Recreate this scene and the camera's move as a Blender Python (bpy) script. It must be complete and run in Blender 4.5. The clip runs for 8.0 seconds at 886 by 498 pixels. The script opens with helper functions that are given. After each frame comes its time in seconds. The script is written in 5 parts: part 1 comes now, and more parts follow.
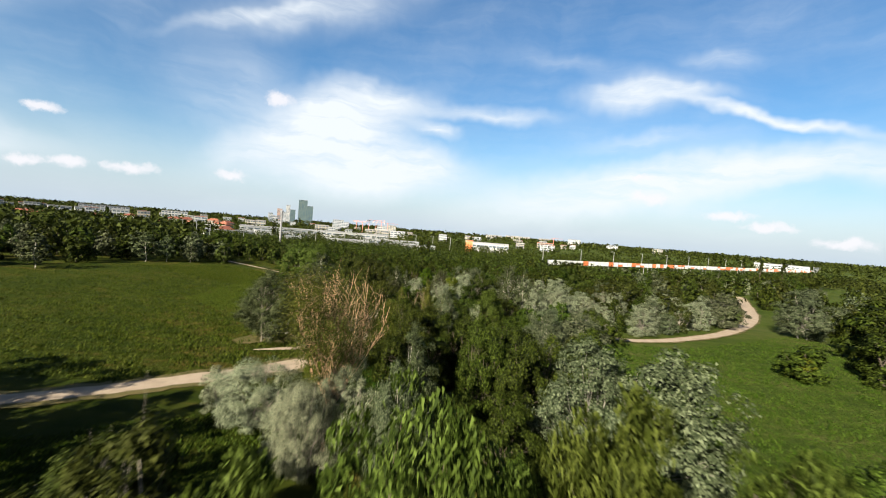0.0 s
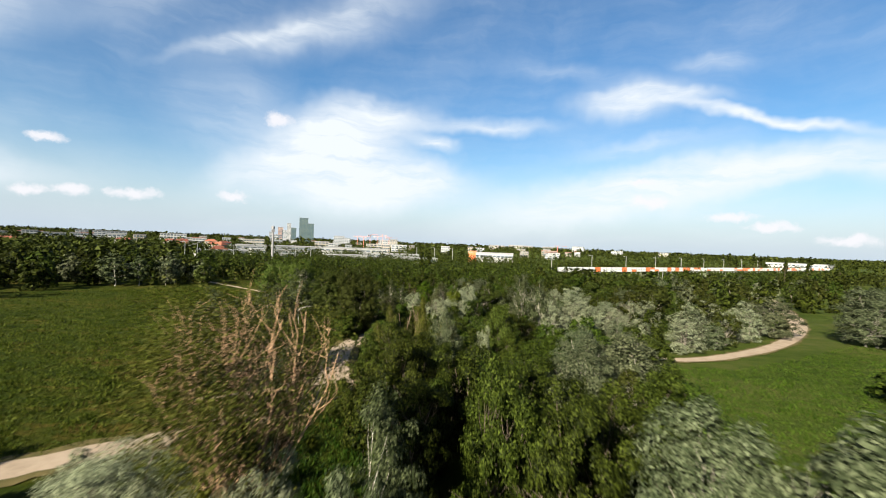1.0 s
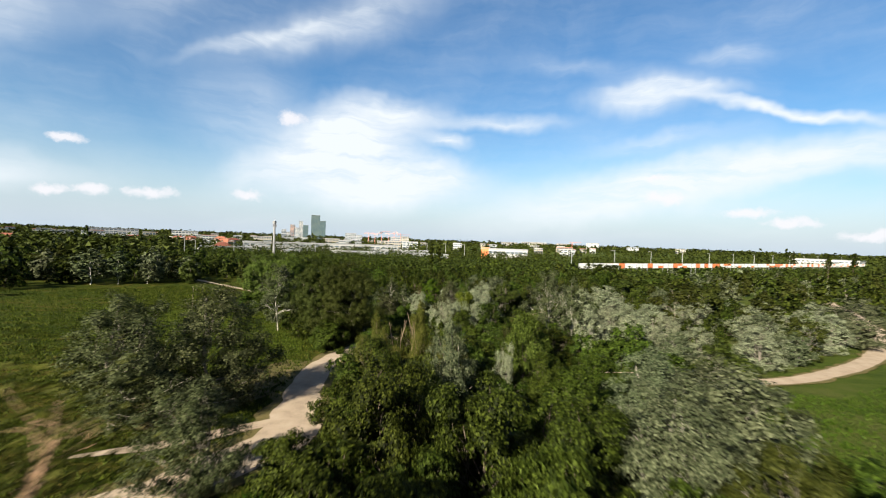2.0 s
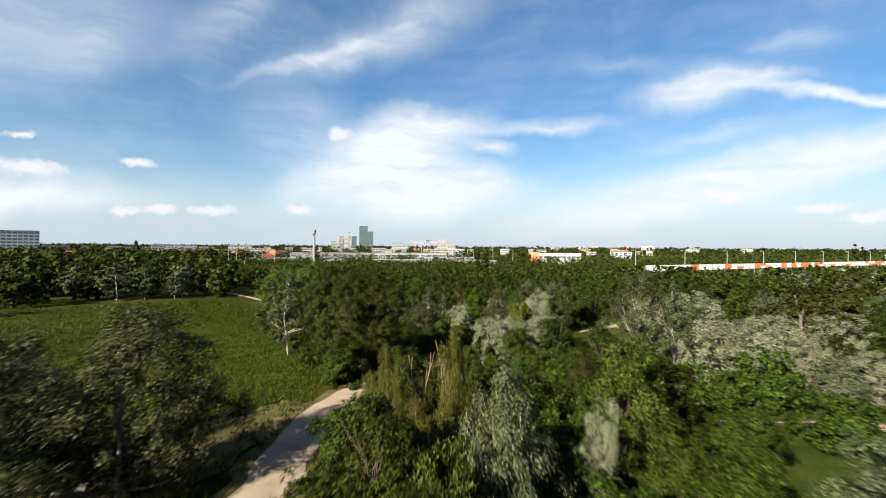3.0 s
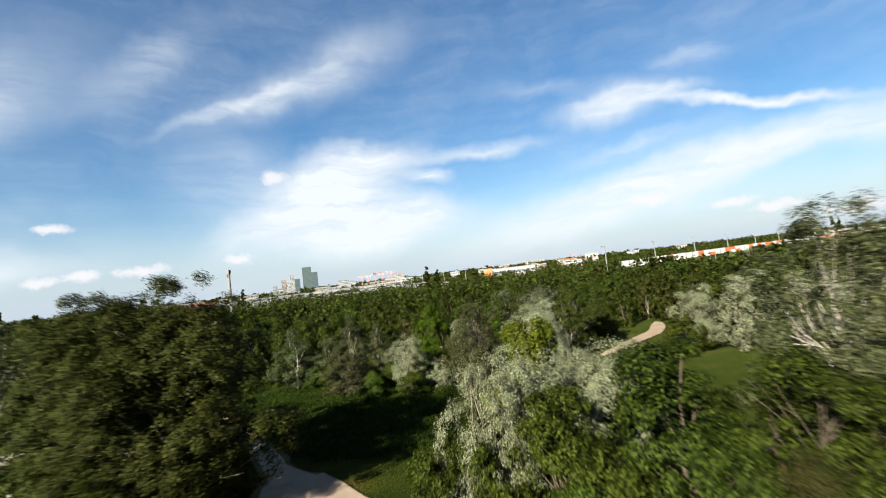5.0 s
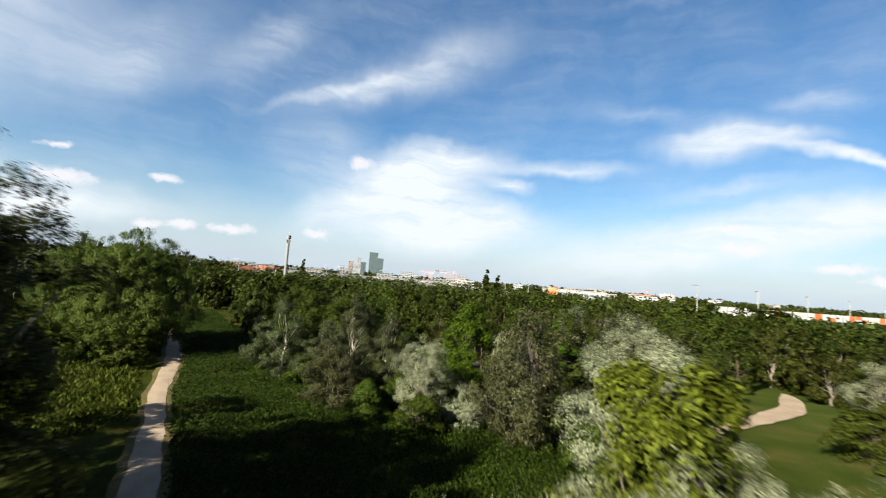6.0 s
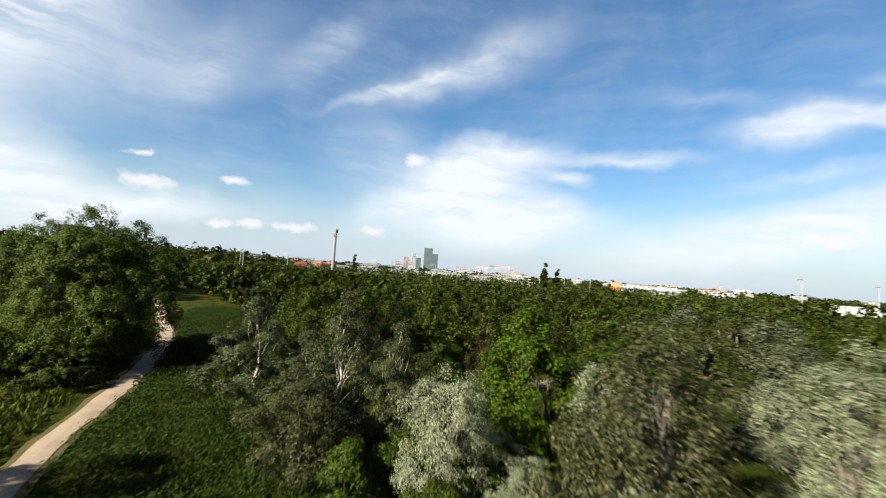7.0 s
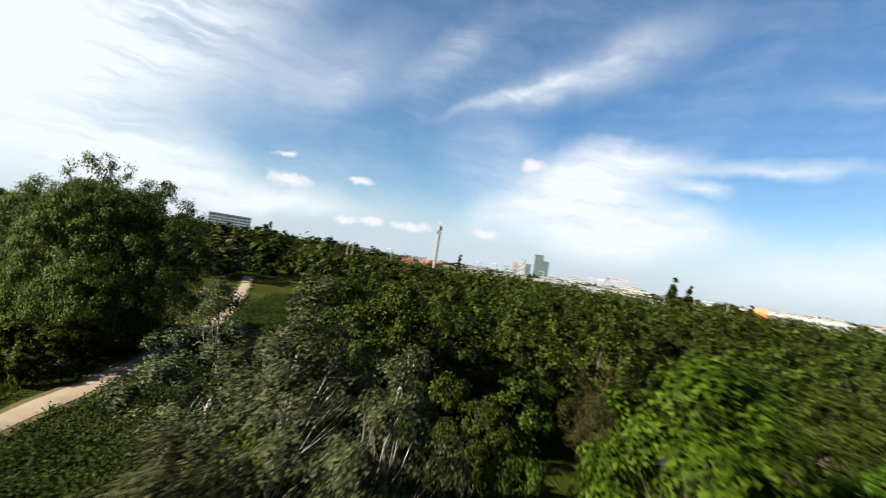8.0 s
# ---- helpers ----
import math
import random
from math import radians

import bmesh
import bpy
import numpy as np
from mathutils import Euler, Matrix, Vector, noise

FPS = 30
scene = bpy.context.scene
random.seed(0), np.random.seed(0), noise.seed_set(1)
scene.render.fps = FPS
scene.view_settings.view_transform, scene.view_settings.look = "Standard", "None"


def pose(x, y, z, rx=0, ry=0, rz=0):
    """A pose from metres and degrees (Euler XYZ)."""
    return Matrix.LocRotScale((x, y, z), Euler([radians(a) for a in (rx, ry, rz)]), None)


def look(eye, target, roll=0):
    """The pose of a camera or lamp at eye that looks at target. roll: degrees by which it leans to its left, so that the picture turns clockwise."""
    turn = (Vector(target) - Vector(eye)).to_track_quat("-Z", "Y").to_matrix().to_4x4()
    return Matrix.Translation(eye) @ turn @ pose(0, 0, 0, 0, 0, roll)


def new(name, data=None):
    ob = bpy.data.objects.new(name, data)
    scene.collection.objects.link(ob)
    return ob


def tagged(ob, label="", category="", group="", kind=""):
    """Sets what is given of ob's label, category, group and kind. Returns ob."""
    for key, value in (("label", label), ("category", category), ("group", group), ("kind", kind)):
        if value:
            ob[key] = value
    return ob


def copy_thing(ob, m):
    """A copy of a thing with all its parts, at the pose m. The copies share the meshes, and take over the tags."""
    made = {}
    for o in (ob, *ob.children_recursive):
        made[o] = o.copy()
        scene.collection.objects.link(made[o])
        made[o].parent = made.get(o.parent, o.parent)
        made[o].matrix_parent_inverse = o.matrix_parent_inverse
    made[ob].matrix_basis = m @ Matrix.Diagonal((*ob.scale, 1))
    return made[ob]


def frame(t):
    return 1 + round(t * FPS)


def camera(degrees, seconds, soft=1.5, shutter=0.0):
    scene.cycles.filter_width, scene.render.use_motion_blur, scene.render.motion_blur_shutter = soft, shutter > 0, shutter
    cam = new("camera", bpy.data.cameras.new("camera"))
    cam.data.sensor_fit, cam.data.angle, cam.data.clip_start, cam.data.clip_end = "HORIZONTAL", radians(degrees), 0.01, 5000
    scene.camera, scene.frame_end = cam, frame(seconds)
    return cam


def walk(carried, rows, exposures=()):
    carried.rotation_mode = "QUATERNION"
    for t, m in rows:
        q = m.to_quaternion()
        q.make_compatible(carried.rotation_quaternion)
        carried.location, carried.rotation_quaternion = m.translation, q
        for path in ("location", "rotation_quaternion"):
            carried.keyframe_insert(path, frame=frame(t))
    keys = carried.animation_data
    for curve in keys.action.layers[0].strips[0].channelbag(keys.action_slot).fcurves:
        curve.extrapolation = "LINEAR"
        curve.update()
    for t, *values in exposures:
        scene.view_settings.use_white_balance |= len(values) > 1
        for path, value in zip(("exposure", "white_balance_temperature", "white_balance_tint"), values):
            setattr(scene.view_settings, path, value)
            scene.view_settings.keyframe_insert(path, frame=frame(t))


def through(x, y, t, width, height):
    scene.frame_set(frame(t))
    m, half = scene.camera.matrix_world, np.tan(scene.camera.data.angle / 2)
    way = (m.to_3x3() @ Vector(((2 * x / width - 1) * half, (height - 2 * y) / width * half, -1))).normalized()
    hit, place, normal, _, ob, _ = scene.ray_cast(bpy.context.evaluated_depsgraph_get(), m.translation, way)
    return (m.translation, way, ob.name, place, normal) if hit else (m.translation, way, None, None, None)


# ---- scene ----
cam = camera(88.8, 8.0, soft=1.0, shutter=0.5)
# seconds, eye x y z, yaw to the left from +y, pitch up, roll as look()
ROWS = [
    (0.00, -0.464, 2.329, 14.874, -0.10, -2.16, 4.62),
    (0.25, -0.272, 5.470, 14.646, -0.07, -1.68, 3.52),
    (0.50, -0.088, 8.610, 14.401, 0.01, -1.26, 2.76),
    (0.75, 0.083, 11.752, 14.134, 0.18, -0.94, 2.51),
    (1.00, 0.251, 14.927, 13.866, 0.37, -0.60, 2.33),
    (1.20, 0.384, 17.503, 13.659, 0.52, -0.30, 2.02),
    (1.55, 0.593, 22.067, 13.325, 0.84, -0.34, 1.86),
    (1.90, 0.736, 26.670, 13.029, 1.58, -0.84, 2.10),
    (2.30, 0.795, 31.953, 12.682, 3.39, -1.29, 1.83),
    (2.50, 0.765, 34.602, 12.484, 4.79, -1.21, 1.29),
    (2.75, 0.659, 37.912, 12.201, 6.58, -0.77, 0.85),
    (3.00, 0.483, 41.204, 11.911, 7.90, -0.16, 0.44),
    (3.25, 0.248, 44.463, 11.648, 8.35, 0.38, -0.38),
    (3.50, -0.022, 47.673, 11.401, 7.93, 0.81, -1.77),
    (3.75, -0.303, 50.832, 11.134, 6.73, 1.12, -3.73),
    (4.00, -0.562, 53.961, 10.802, 4.94, 1.35, -5.91),
    (4.20, -0.735, 56.459, 10.468, 3.31, 1.54, -7.44),
    (4.55, -0.957, 60.828, 9.785, 1.36, 2.15, -8.48),
    (4.95, -1.083, 65.813, 8.963, 1.01, 3.06, -7.10),
    (5.30, -1.072, 70.127, 8.301, 2.57, 3.79, -3.50),
    (5.50, -1.020, 72.549, 7.994, 4.28, 4.07, -0.70),
    (5.75, -0.933, 75.509, 7.719, 7.01, 4.16, 2.50),
    (6.00, -0.908, 78.364, 7.555, 9.68, 4.03, 4.59),
    (6.25, -1.033, 81.102, 7.467, 11.65, 3.81, 5.12),
    (6.50, -1.292, 83.740, 7.423, 13.20, 3.54, 4.82),
    (6.75, -1.647, 86.296, 7.399, 14.77, 3.24, 4.49),
    (7.00, -2.060, 88.781, 7.389, 16.57, 2.92, 4.39),
    (7.25, -2.502, 91.202, 7.382, 18.78, 2.55, 4.64),
    (7.50, -2.967, 93.575, 7.335, 21.79, 2.23, 5.45),
    (7.75, -3.455, 95.915, 7.215, 25.83, 2.01, 6.90),
    (8.00, -3.938, 98.239, 7.048, 30.48, 1.87, 8.73),
]


def flight_pose(x, y, z, yaw, pitch, roll):
    """The camera's pose from its eye, yaw, pitch and roll in degrees."""
    c = math.cos(radians(pitch))
    ahead = Vector((-math.sin(radians(yaw)) * c, math.cos(radians(yaw)) * c, math.sin(radians(pitch))))
    return look((x, y, z), Vector((x, y, z)) + ahead, roll)


walk(cam, [(r[0], flight_pose(*r[1:])) for r in ROWS])

# ---- world, sun, exposure ----
scene.view_settings.exposure = 1.35
SUN_AZ, SUN_EL = 147.0, 28.0  # degrees to the left of +y, and up


def node(tree, kind, **sets):
    n = tree.nodes.new(kind)
    for key, value in sets.items():
        if key == "op":
            n.operation = value
        elif key == "blend":
            n.blend_type = value
    return n


def math_node(tree, op, a, b=None, c=None):
    n = node(tree, "ShaderNodeMath", op=op)
    for i, v in enumerate((a, b, c)):
        if v is None:
            continue
        if isinstance(v, (int, float)):
            n.inputs[i].default_value = v
        else:
            tree.links.new(v, n.inputs[i])
    return n.outputs[0]


def ramp_node(tree, fac, stops):
    n = tree.nodes.new("ShaderNodeValToRGB")
    els = n.color_ramp.elements
    while len(els) < len(stops):
        els.new(0.5)
    for el, (p, c) in zip(els, stops):
        el.position, el.color = p, (*c, 1) if len(c) == 3 else c
    tree.links.new(fac, n.inputs[0])
    return n.outputs[0]


def noise_node(tree, vec, scale, detail=4.0, rough=0.55, distortion=0.0):
    n = tree.nodes.new("ShaderNodeTexNoise")
    n.inputs["Scale"].default_value, n.inputs["Detail"].default_value = scale, detail
    n.inputs["Roughness"].default_value, n.inputs["Distortion"].default_value = rough, distortion
    if vec is not None:
        tree.links.new(vec, n.inputs["Vector"])
    return n.outputs["Fac"]


def mix_color(tree, fac, a, b, blend="MIX"):
    n = tree.nodes.new("ShaderNodeMix")
    n.data_type, n.blend_type = "RGBA", blend
    for sock, v in ((n.inputs[0], fac), (n.inputs[6], a), (n.inputs[7], b)):
        if isinstance(v, (int, float)):
            sock.default_value = v
        elif isinstance(v, tuple):
            sock.default_value = (*v, 1)
        else:
            tree.links.new(v, sock)
    return n.outputs[2]


def build_sky():
    world = bpy.data.worlds.new("sky")
    world.use_nodes = True
    scene.world = world
    t = world.node_tree
    t.nodes.clear()
    sky = t.nodes.new("ShaderNodeTexSky")
    sky.sky_type, sky.sun_disc = "NISHITA", False
    sky.sun_elevation, sky.sun_rotation = radians(SUN_EL), radians(-SUN_AZ)
    sky.air_density, sky.dust_density, sky.ozone_density = 1.0, 0.6, 2.0
    co = t.nodes.new("ShaderNodeTexCoord").outputs["Generated"]
    sep = t.nodes.new("ShaderNodeSeparateXYZ")
    t.links.new(co, sep.inputs[0])
    az = math_node(t, "MULTIPLY", math_node(t, "ARCTAN2", math_node(t, "MULTIPLY", sep.outputs[0], -1.0), sep.outputs[1]), 57.2958)
    el = math_node(t, "MULTIPLY", math_node(t, "ARCSINE", sep.outputs[2]), 57.2958)
    flat = t.nodes.new("ShaderNodeCombineXYZ")
    t.links.new(az, flat.inputs[0]), t.links.new(el, flat.inputs[1])
    flat = flat.outputs[0]

    def turned(a, e, angle, length, width, source):
        """Coordinates round a cloud: along it and across it, in its half length and half width."""
        m = t.nodes.new("ShaderNodeMapping")
        m.vector_type = "TEXTURE"
        m.inputs["Location"].default_value = (a, e, 0)
        m.inputs["Rotation"].default_value = (0, 0, radians(angle))
        m.inputs["Scale"].default_value = (length, width, 1)
        t.links.new(source, m.inputs["Vector"])
        return m.outputs[0]

    def spread(vec, soft, ragged, amount):
        ln = t.nodes.new("ShaderNodeVectorMath")
        ln.operation = "LENGTH"
        t.links.new(vec, ln.inputs[0])
        edge = math_node(t, "ADD", ln.outputs["Value"], math_node(t, "MULTIPLY", math_node(t, "SUBTRACT", ragged, 0.5), amount))
        mr = t.nodes.new("ShaderNodeMapRange")
        mr.interpolation_type = "SMOOTHSTEP"
        mr.inputs["From Min"].default_value, mr.inputs["From Max"].default_value = 1.0, 1.0 - soft
        t.links.new(edge, mr.inputs["Value"])
        return mr.outputs[0]

    def warped(scale, amount, detail):
        """The sky's coordinates, pushed about by noise, so that clouds get torn edges."""
        n = t.nodes.new("ShaderNodeTexNoise")
        n.inputs["Scale"].default_value, n.inputs["Detail"].default_value, n.inputs["Roughness"].default_value = scale, detail, 0.6
        t.links.new(flat, n.inputs["Vector"])
        off, add = t.nodes.new("ShaderNodeVectorMath"), t.nodes.new("ShaderNodeVectorMath")
        off.operation, add.operation = "MULTIPLY_ADD", "ADD"
        t.links.new(n.outputs["Color"], off.inputs[0])
        off.inputs[1].default_value, off.inputs[2].default_value = (amount * 1.6, amount, 0), (-amount * 0.8, -amount * 0.5, 0)
        t.links.new(off.outputs[0], add.inputs[0]), t.links.new(flat, add.inputs[1])
        return add.outputs[0]

    torn, curly = warped(0.09, 5.0, 4.0), warped(0.5, 1.7, 4.0)

    def fibres(angle, along, across, detail):
        m = t.nodes.new("ShaderNodeMapping")
        m.inputs["Rotation"].default_value, m.inputs["Scale"].default_value = (0, 0, radians(angle)), (along, across, 1)
        t.links.new(torn, m.inputs["Vector"])
        return noise_node(t, m.outputs[0], 1.0, detail, 0.6, 0.25)

    coarse, fine = fibres(14, 0.05, 0.28, 6.0), fibres(18, 0.10, 0.75, 4.0)
    streak = math_node(t, "ADD", math_node(t, "MULTIPLY", coarse, 0.62), math_node(t, "MULTIPLY", fine, 0.38))
    broad = noise_node(t, torn, 0.07, 6.0, 0.6, 0.3)
    # cirrus: azimuth, elevation, turn, half length, half width, strength
    cirrus = None
    for a, e, turn, length, width, strength in (
        (24.5, 21.8, -24, 13, 1.0, 0.50), (20.0, 23.2, -22, 16, 2.6, 0.44), (12.0, 26.2, -19, 15, 4.8, 0.46), (33.0, 24.5, -35, 13, 3.6, 0.26), (47.0, 20.0, -30, 16, 7.0, 0.34),
        (14.0, 11.8, -6, 13, 6.6, 1.2), (12.5, 7.0, 0, 17, 5.6, 1.5), (8.5, 15.4, 4, 11, 3.2, 0.74), (21.0, 9.5, -30, 13, 4.0, 0.60), (2.5, 8.0, 8, 11, 3.6, 0.75),
        (2.0, 12.3, 9, 5.0, 1.5, 0.80), (-5.0, 14.5, 2, 13, 1.6, 0.66), (-14.0, 20.6, 8, 13, 1.7, 0.22),
        (-21.0, 16.9, -2, 8.5, 3.2, 0.85), (-24.0, 17.2, 6, 9.0, 1.2, 0.9), (-34.0, 14.4, 13, 15, 0.9, 1.1), (-29.0, 20.0, 6, 6, 1.6, 0.34), (-18.0, 6.0, -10, 24, 4.6, 1.05), (-30.0, 8.8, -7, 22, 3.0, 1.0), (-44.0, 9.4, 6, 20, 3.4, 0.70), (-24.0, 12.0, -6, 13, 1.6, 0.36),
        (82.0, 15.0, 0, 26, 22, 1.7), (66.0, 6.0, 10, 17, 7.0, 1.5), (53.0, 4.0, -6, 18, 3.0, 0.95), (66.0, 20.0, -24, 24, 14.0, 0.95), (-75.0, 14.0, 8, 25, 6, 0.6), (25.5, 13.0, -20, 9, 9.0, 0.30),
    ):
        body = math_node(t, "MULTIPLY", spread(turned(a, e, turn, length, width, torn), 1.0, streak, 0.9), strength)
        cirrus = body if cirrus is None else math_node(t, "ADD", cirrus, math_node(t, "MULTIPLY", body, math_node(t, "SUBTRACT", 1.0, math_node(t, "MINIMUM", cirrus, 1.0))))
    veil = math_node(t, "MULTIPLY", math_node(t, "POWER", math_node(t, "MULTIPLY", streak, broad), 1.6), 0.95)
    thread = t.nodes.new("ShaderNodeMapRange")
    thread.interpolation_type = "SMOOTHSTEP"
    thread.inputs["From Min"].default_value, thread.inputs["From Max"].default_value = 0.34, 0.66
    t.links.new(streak, thread.inputs["Value"])
    cirrus = math_node(t, "MULTIPLY", cirrus, math_node(t, "ADD", 0.50, math_node(t, "MULTIPLY", thread.outputs[0], 0.74)))
    cirrus = math_node(t, "MINIMUM", math_node(t, "ADD", cirrus, veil), 1.0)
    # small cumulus: azimuth, elevation, half length, half width
    lumps = noise_node(t, curly, 0.75, 5.0, 0.6)
    heaps = None
    for a, e, length, width in (
        (20.9, 13.5, 1.9, 1.1), (41.9, 8.5, 1.5, 0.65), (50.4, 7.0, 3.2, 1.2), (43.0, 3.5, 1.9, 0.7), (40.1, 3.9, 2.1, 0.75), (35.0, 4.0, 3.2, 0.75), (25.3, 4.4, 2.3, 0.75), (-24.0, 5.7, 2.9, 1.0),
        (-22.9, 7.9, 1.8, 0.6), (-31.8, 4.1, 3.2, 0.8), (-35.5, 3.0, 3.0, 0.65), (-41.5, 1.7, 3.2, 0.8), (51.0, 9.9, 1.9, 0.5),
    ):
        one = spread(turned(a, e + 0.1, 0, length, width, curly), 0.8, lumps, 1.0)
        heaps = one if heaps is None else math_node(t, "MAXIMUM", heaps, one)
    haze = t.nodes.new("ShaderNodeMapRange")
    haze.interpolation_type = "SMOOTHSTEP"
    haze.inputs["From Min"].default_value, haze.inputs["From Max"].default_value = 12.0, -1.5
    haze.inputs["To Max"].default_value = 0.95
    t.links.new(el, haze.inputs["Value"])
    cover = cirrus
    bg_sky = t.nodes.new("ShaderNodeBackground")
    hue = t.nodes.new("ShaderNodeHueSaturation")
    hue.inputs["Saturation"].default_value = SKY_SAT
    t.links.new(sky.outputs[0], hue.inputs["Color"])
    t.links.new(hue.outputs[0], bg_sky.inputs["Color"])
    bg_sky.inputs["Strength"].default_value = SKY_STRENGTH
    bg_cloud = t.nodes.new("ShaderNodeBackground")
    bg_cloud.inputs["Color"].default_value, bg_cloud.inputs["Strength"].default_value = (0.91, 0.97, 1.02, 1), 0.40
    bg_heap = t.nodes.new("ShaderNodeBackground")
    bg_heap.inputs["Color"].default_value, bg_heap.inputs["Strength"].default_value = (0.97, 0.96, 1.0, 1), 0.40
    bg_haze = t.nodes.new("ShaderNodeBackground")
    bg_haze.inputs["Color"].default_value, bg_haze.inputs["Strength"].default_value = (0.69, 0.84, 1.0, 1), 0.325
    m0, m1, m2 = t.nodes.new("ShaderNodeMixShader"), t.nodes.new("ShaderNodeMixShader"), t.nodes.new("ShaderNodeMixShader")
    t.links.new(haze.outputs[0], m0.inputs[0]), t.links.new(bg_sky.outputs[0], m0.inputs[1]), t.links.new(bg_haze.outputs[0], m0.inputs[2])
    t.links.new(cover, m1.inputs[0]), t.links.new(m0.outputs[0], m1.inputs[1]), t.links.new(bg_cloud.outputs[0], m1.inputs[2])
    t.links.new(math_node(t, "MULTIPLY", heaps, 0.9), m2.inputs[0]), t.links.new(m1.outputs[0], m2.inputs[1]), t.links.new(bg_heap.outputs[0], m2.inputs[2])
    out = t.nodes.new("ShaderNodeOutputWorld")
    t.links.new(m2.outputs[0], out.inputs[0])


SKY_SAT, SKY_STRENGTH = 1.34, 0.0565
build_sky()
sun_data = bpy.data.lights.new("sun", "SUN")
sun_data.energy, sun_data.angle, sun_data.color = 9.5, radians(0.6), (1.0, 0.915, 0.75)
sun = new("sun", sun_data)
sa, se = radians(SUN_AZ), radians(SUN_EL)
sun.matrix_basis = look((-300 * math.sin(sa), 300 * math.cos(sa), 300 * math.tan(se)), (0, 0, 0))

# ---- materials ----


def blank(name, rough=0.8, spec=0.3):
    m = bpy.data.materials.new(name)
    m.use_nodes = True
    t = m.node_tree
    b = t.nodes["Principled BSDF"]
    b.inputs["Roughness"].default_value, b.inputs["Specular IOR Level"].default_value = rough, spec
    return m, t, b


def object_coords(t, world=False):
    if world:
        return t.nodes.new("ShaderNodeNewGeometry").outputs["Position"]
    return t.nodes.new("ShaderNodeTexCoord").outputs["Object"]


def bump(t, b, height, strength, distance):
    n = t.nodes.new("ShaderNodeBump")
    n.inputs["Strength"].default_value, n.inputs["Distance"].default_value = strength, distance
    t.links.new(height, n.inputs["Height"])
    t.links.new(n.outputs[0], b.inputs["Normal"])


LEAF_TONE = (0.133, 0.150, 0.100)  # foliage reflectance


def leaf_material(name, dark, mid, light, through=0.35, rough=0.6, vary=0.14):
    """Leaves: each its own shade, each tree its own tint, some light passing through."""
    m, t, b = blank(name, max(rough, 0.6), 0.03)
    dark, mid, light = (tuple(k * v * g for k, v in zip(LEAF_TONE, c)) for c, g in ((dark, 0.72), (mid, 1.0), (light, 1.25)))
    through *= 0.5
    island = t.nodes.new("ShaderNodeNewGeometry").outputs["Random Per Island"]
    col = ramp_node(t, island, [(0.0, dark), (0.5, mid), (1.0, light)])
    patch = noise_node(t, object_coords(t), 0.55, 2.0)
    col = mix_color(t, math_node(t, "MULTIPLY", patch, 0.35), col, dark)
    info = t.nodes.new("ShaderNodeObjectInfo").outputs["Random"]
    hsv = t.nodes.new("ShaderNodeHueSaturation")
    t.links.new(math_node(t, "ADD", 0.5 - vary * 0.12, math_node(t, "MULTIPLY", info, vary * 0.24)), hsv.inputs["Hue"])
    t.links.new(math_node(t, "ADD", 1.0 - vary, math_node(t, "MULTIPLY", info, 2 * vary)), hsv.inputs["Value"])
    t.links.new(col, hsv.inputs["Color"])
    t.links.new(hsv.outputs[0], b.inputs["Base Color"])
    tr = t.nodes.new("ShaderNodeBsdfTranslucent")
    t.links.new(hsv.outputs[0], tr.inputs["Color"])
    mx = t.nodes.new("ShaderNodeMixShader")
    mx.inputs[0].default_value = through
    t.links.new(b.outputs[0], mx.inputs[1]), t.links.new(tr.outputs[0], mx.inputs[2])
    t.links.new(mx.outputs[0], t.nodes["Material Output"].inputs[0])
    return m


def surface(name, stops, scale=3.0, rough=0.8, spec=0.3, relief=0.3, depth=0.02, fine=40.0, metal=0.0, world=False, piece=0.0):
    """A worn surface: two scales of colour variation and a fine relief; piece: how far single pieces differ."""
    m, t, b = blank(name, rough, spec)
    b.inputs["Metallic"].default_value = metal
    co = object_coords(t, world)
    big, small = noise_node(t, co, scale, 5.0, 0.6), noise_node(t, co, fine, 3.0, 0.6)
    f = math_node(t, "ADD", math_node(t, "MULTIPLY", big, 0.7), math_node(t, "MULTIPLY", small, 0.3))
    if piece:
        info = t.nodes.new("ShaderNodeObjectInfo").outputs["Random"]
        f = math_node(t, "ADD", f, math_node(t, "MULTIPLY", math_node(t, "SUBTRACT", info, 0.5), piece))
    t.links.new(ramp_node(t, f, stops), b.inputs["Base Color"])
    bump(t, b, small, relief, depth)
    return m


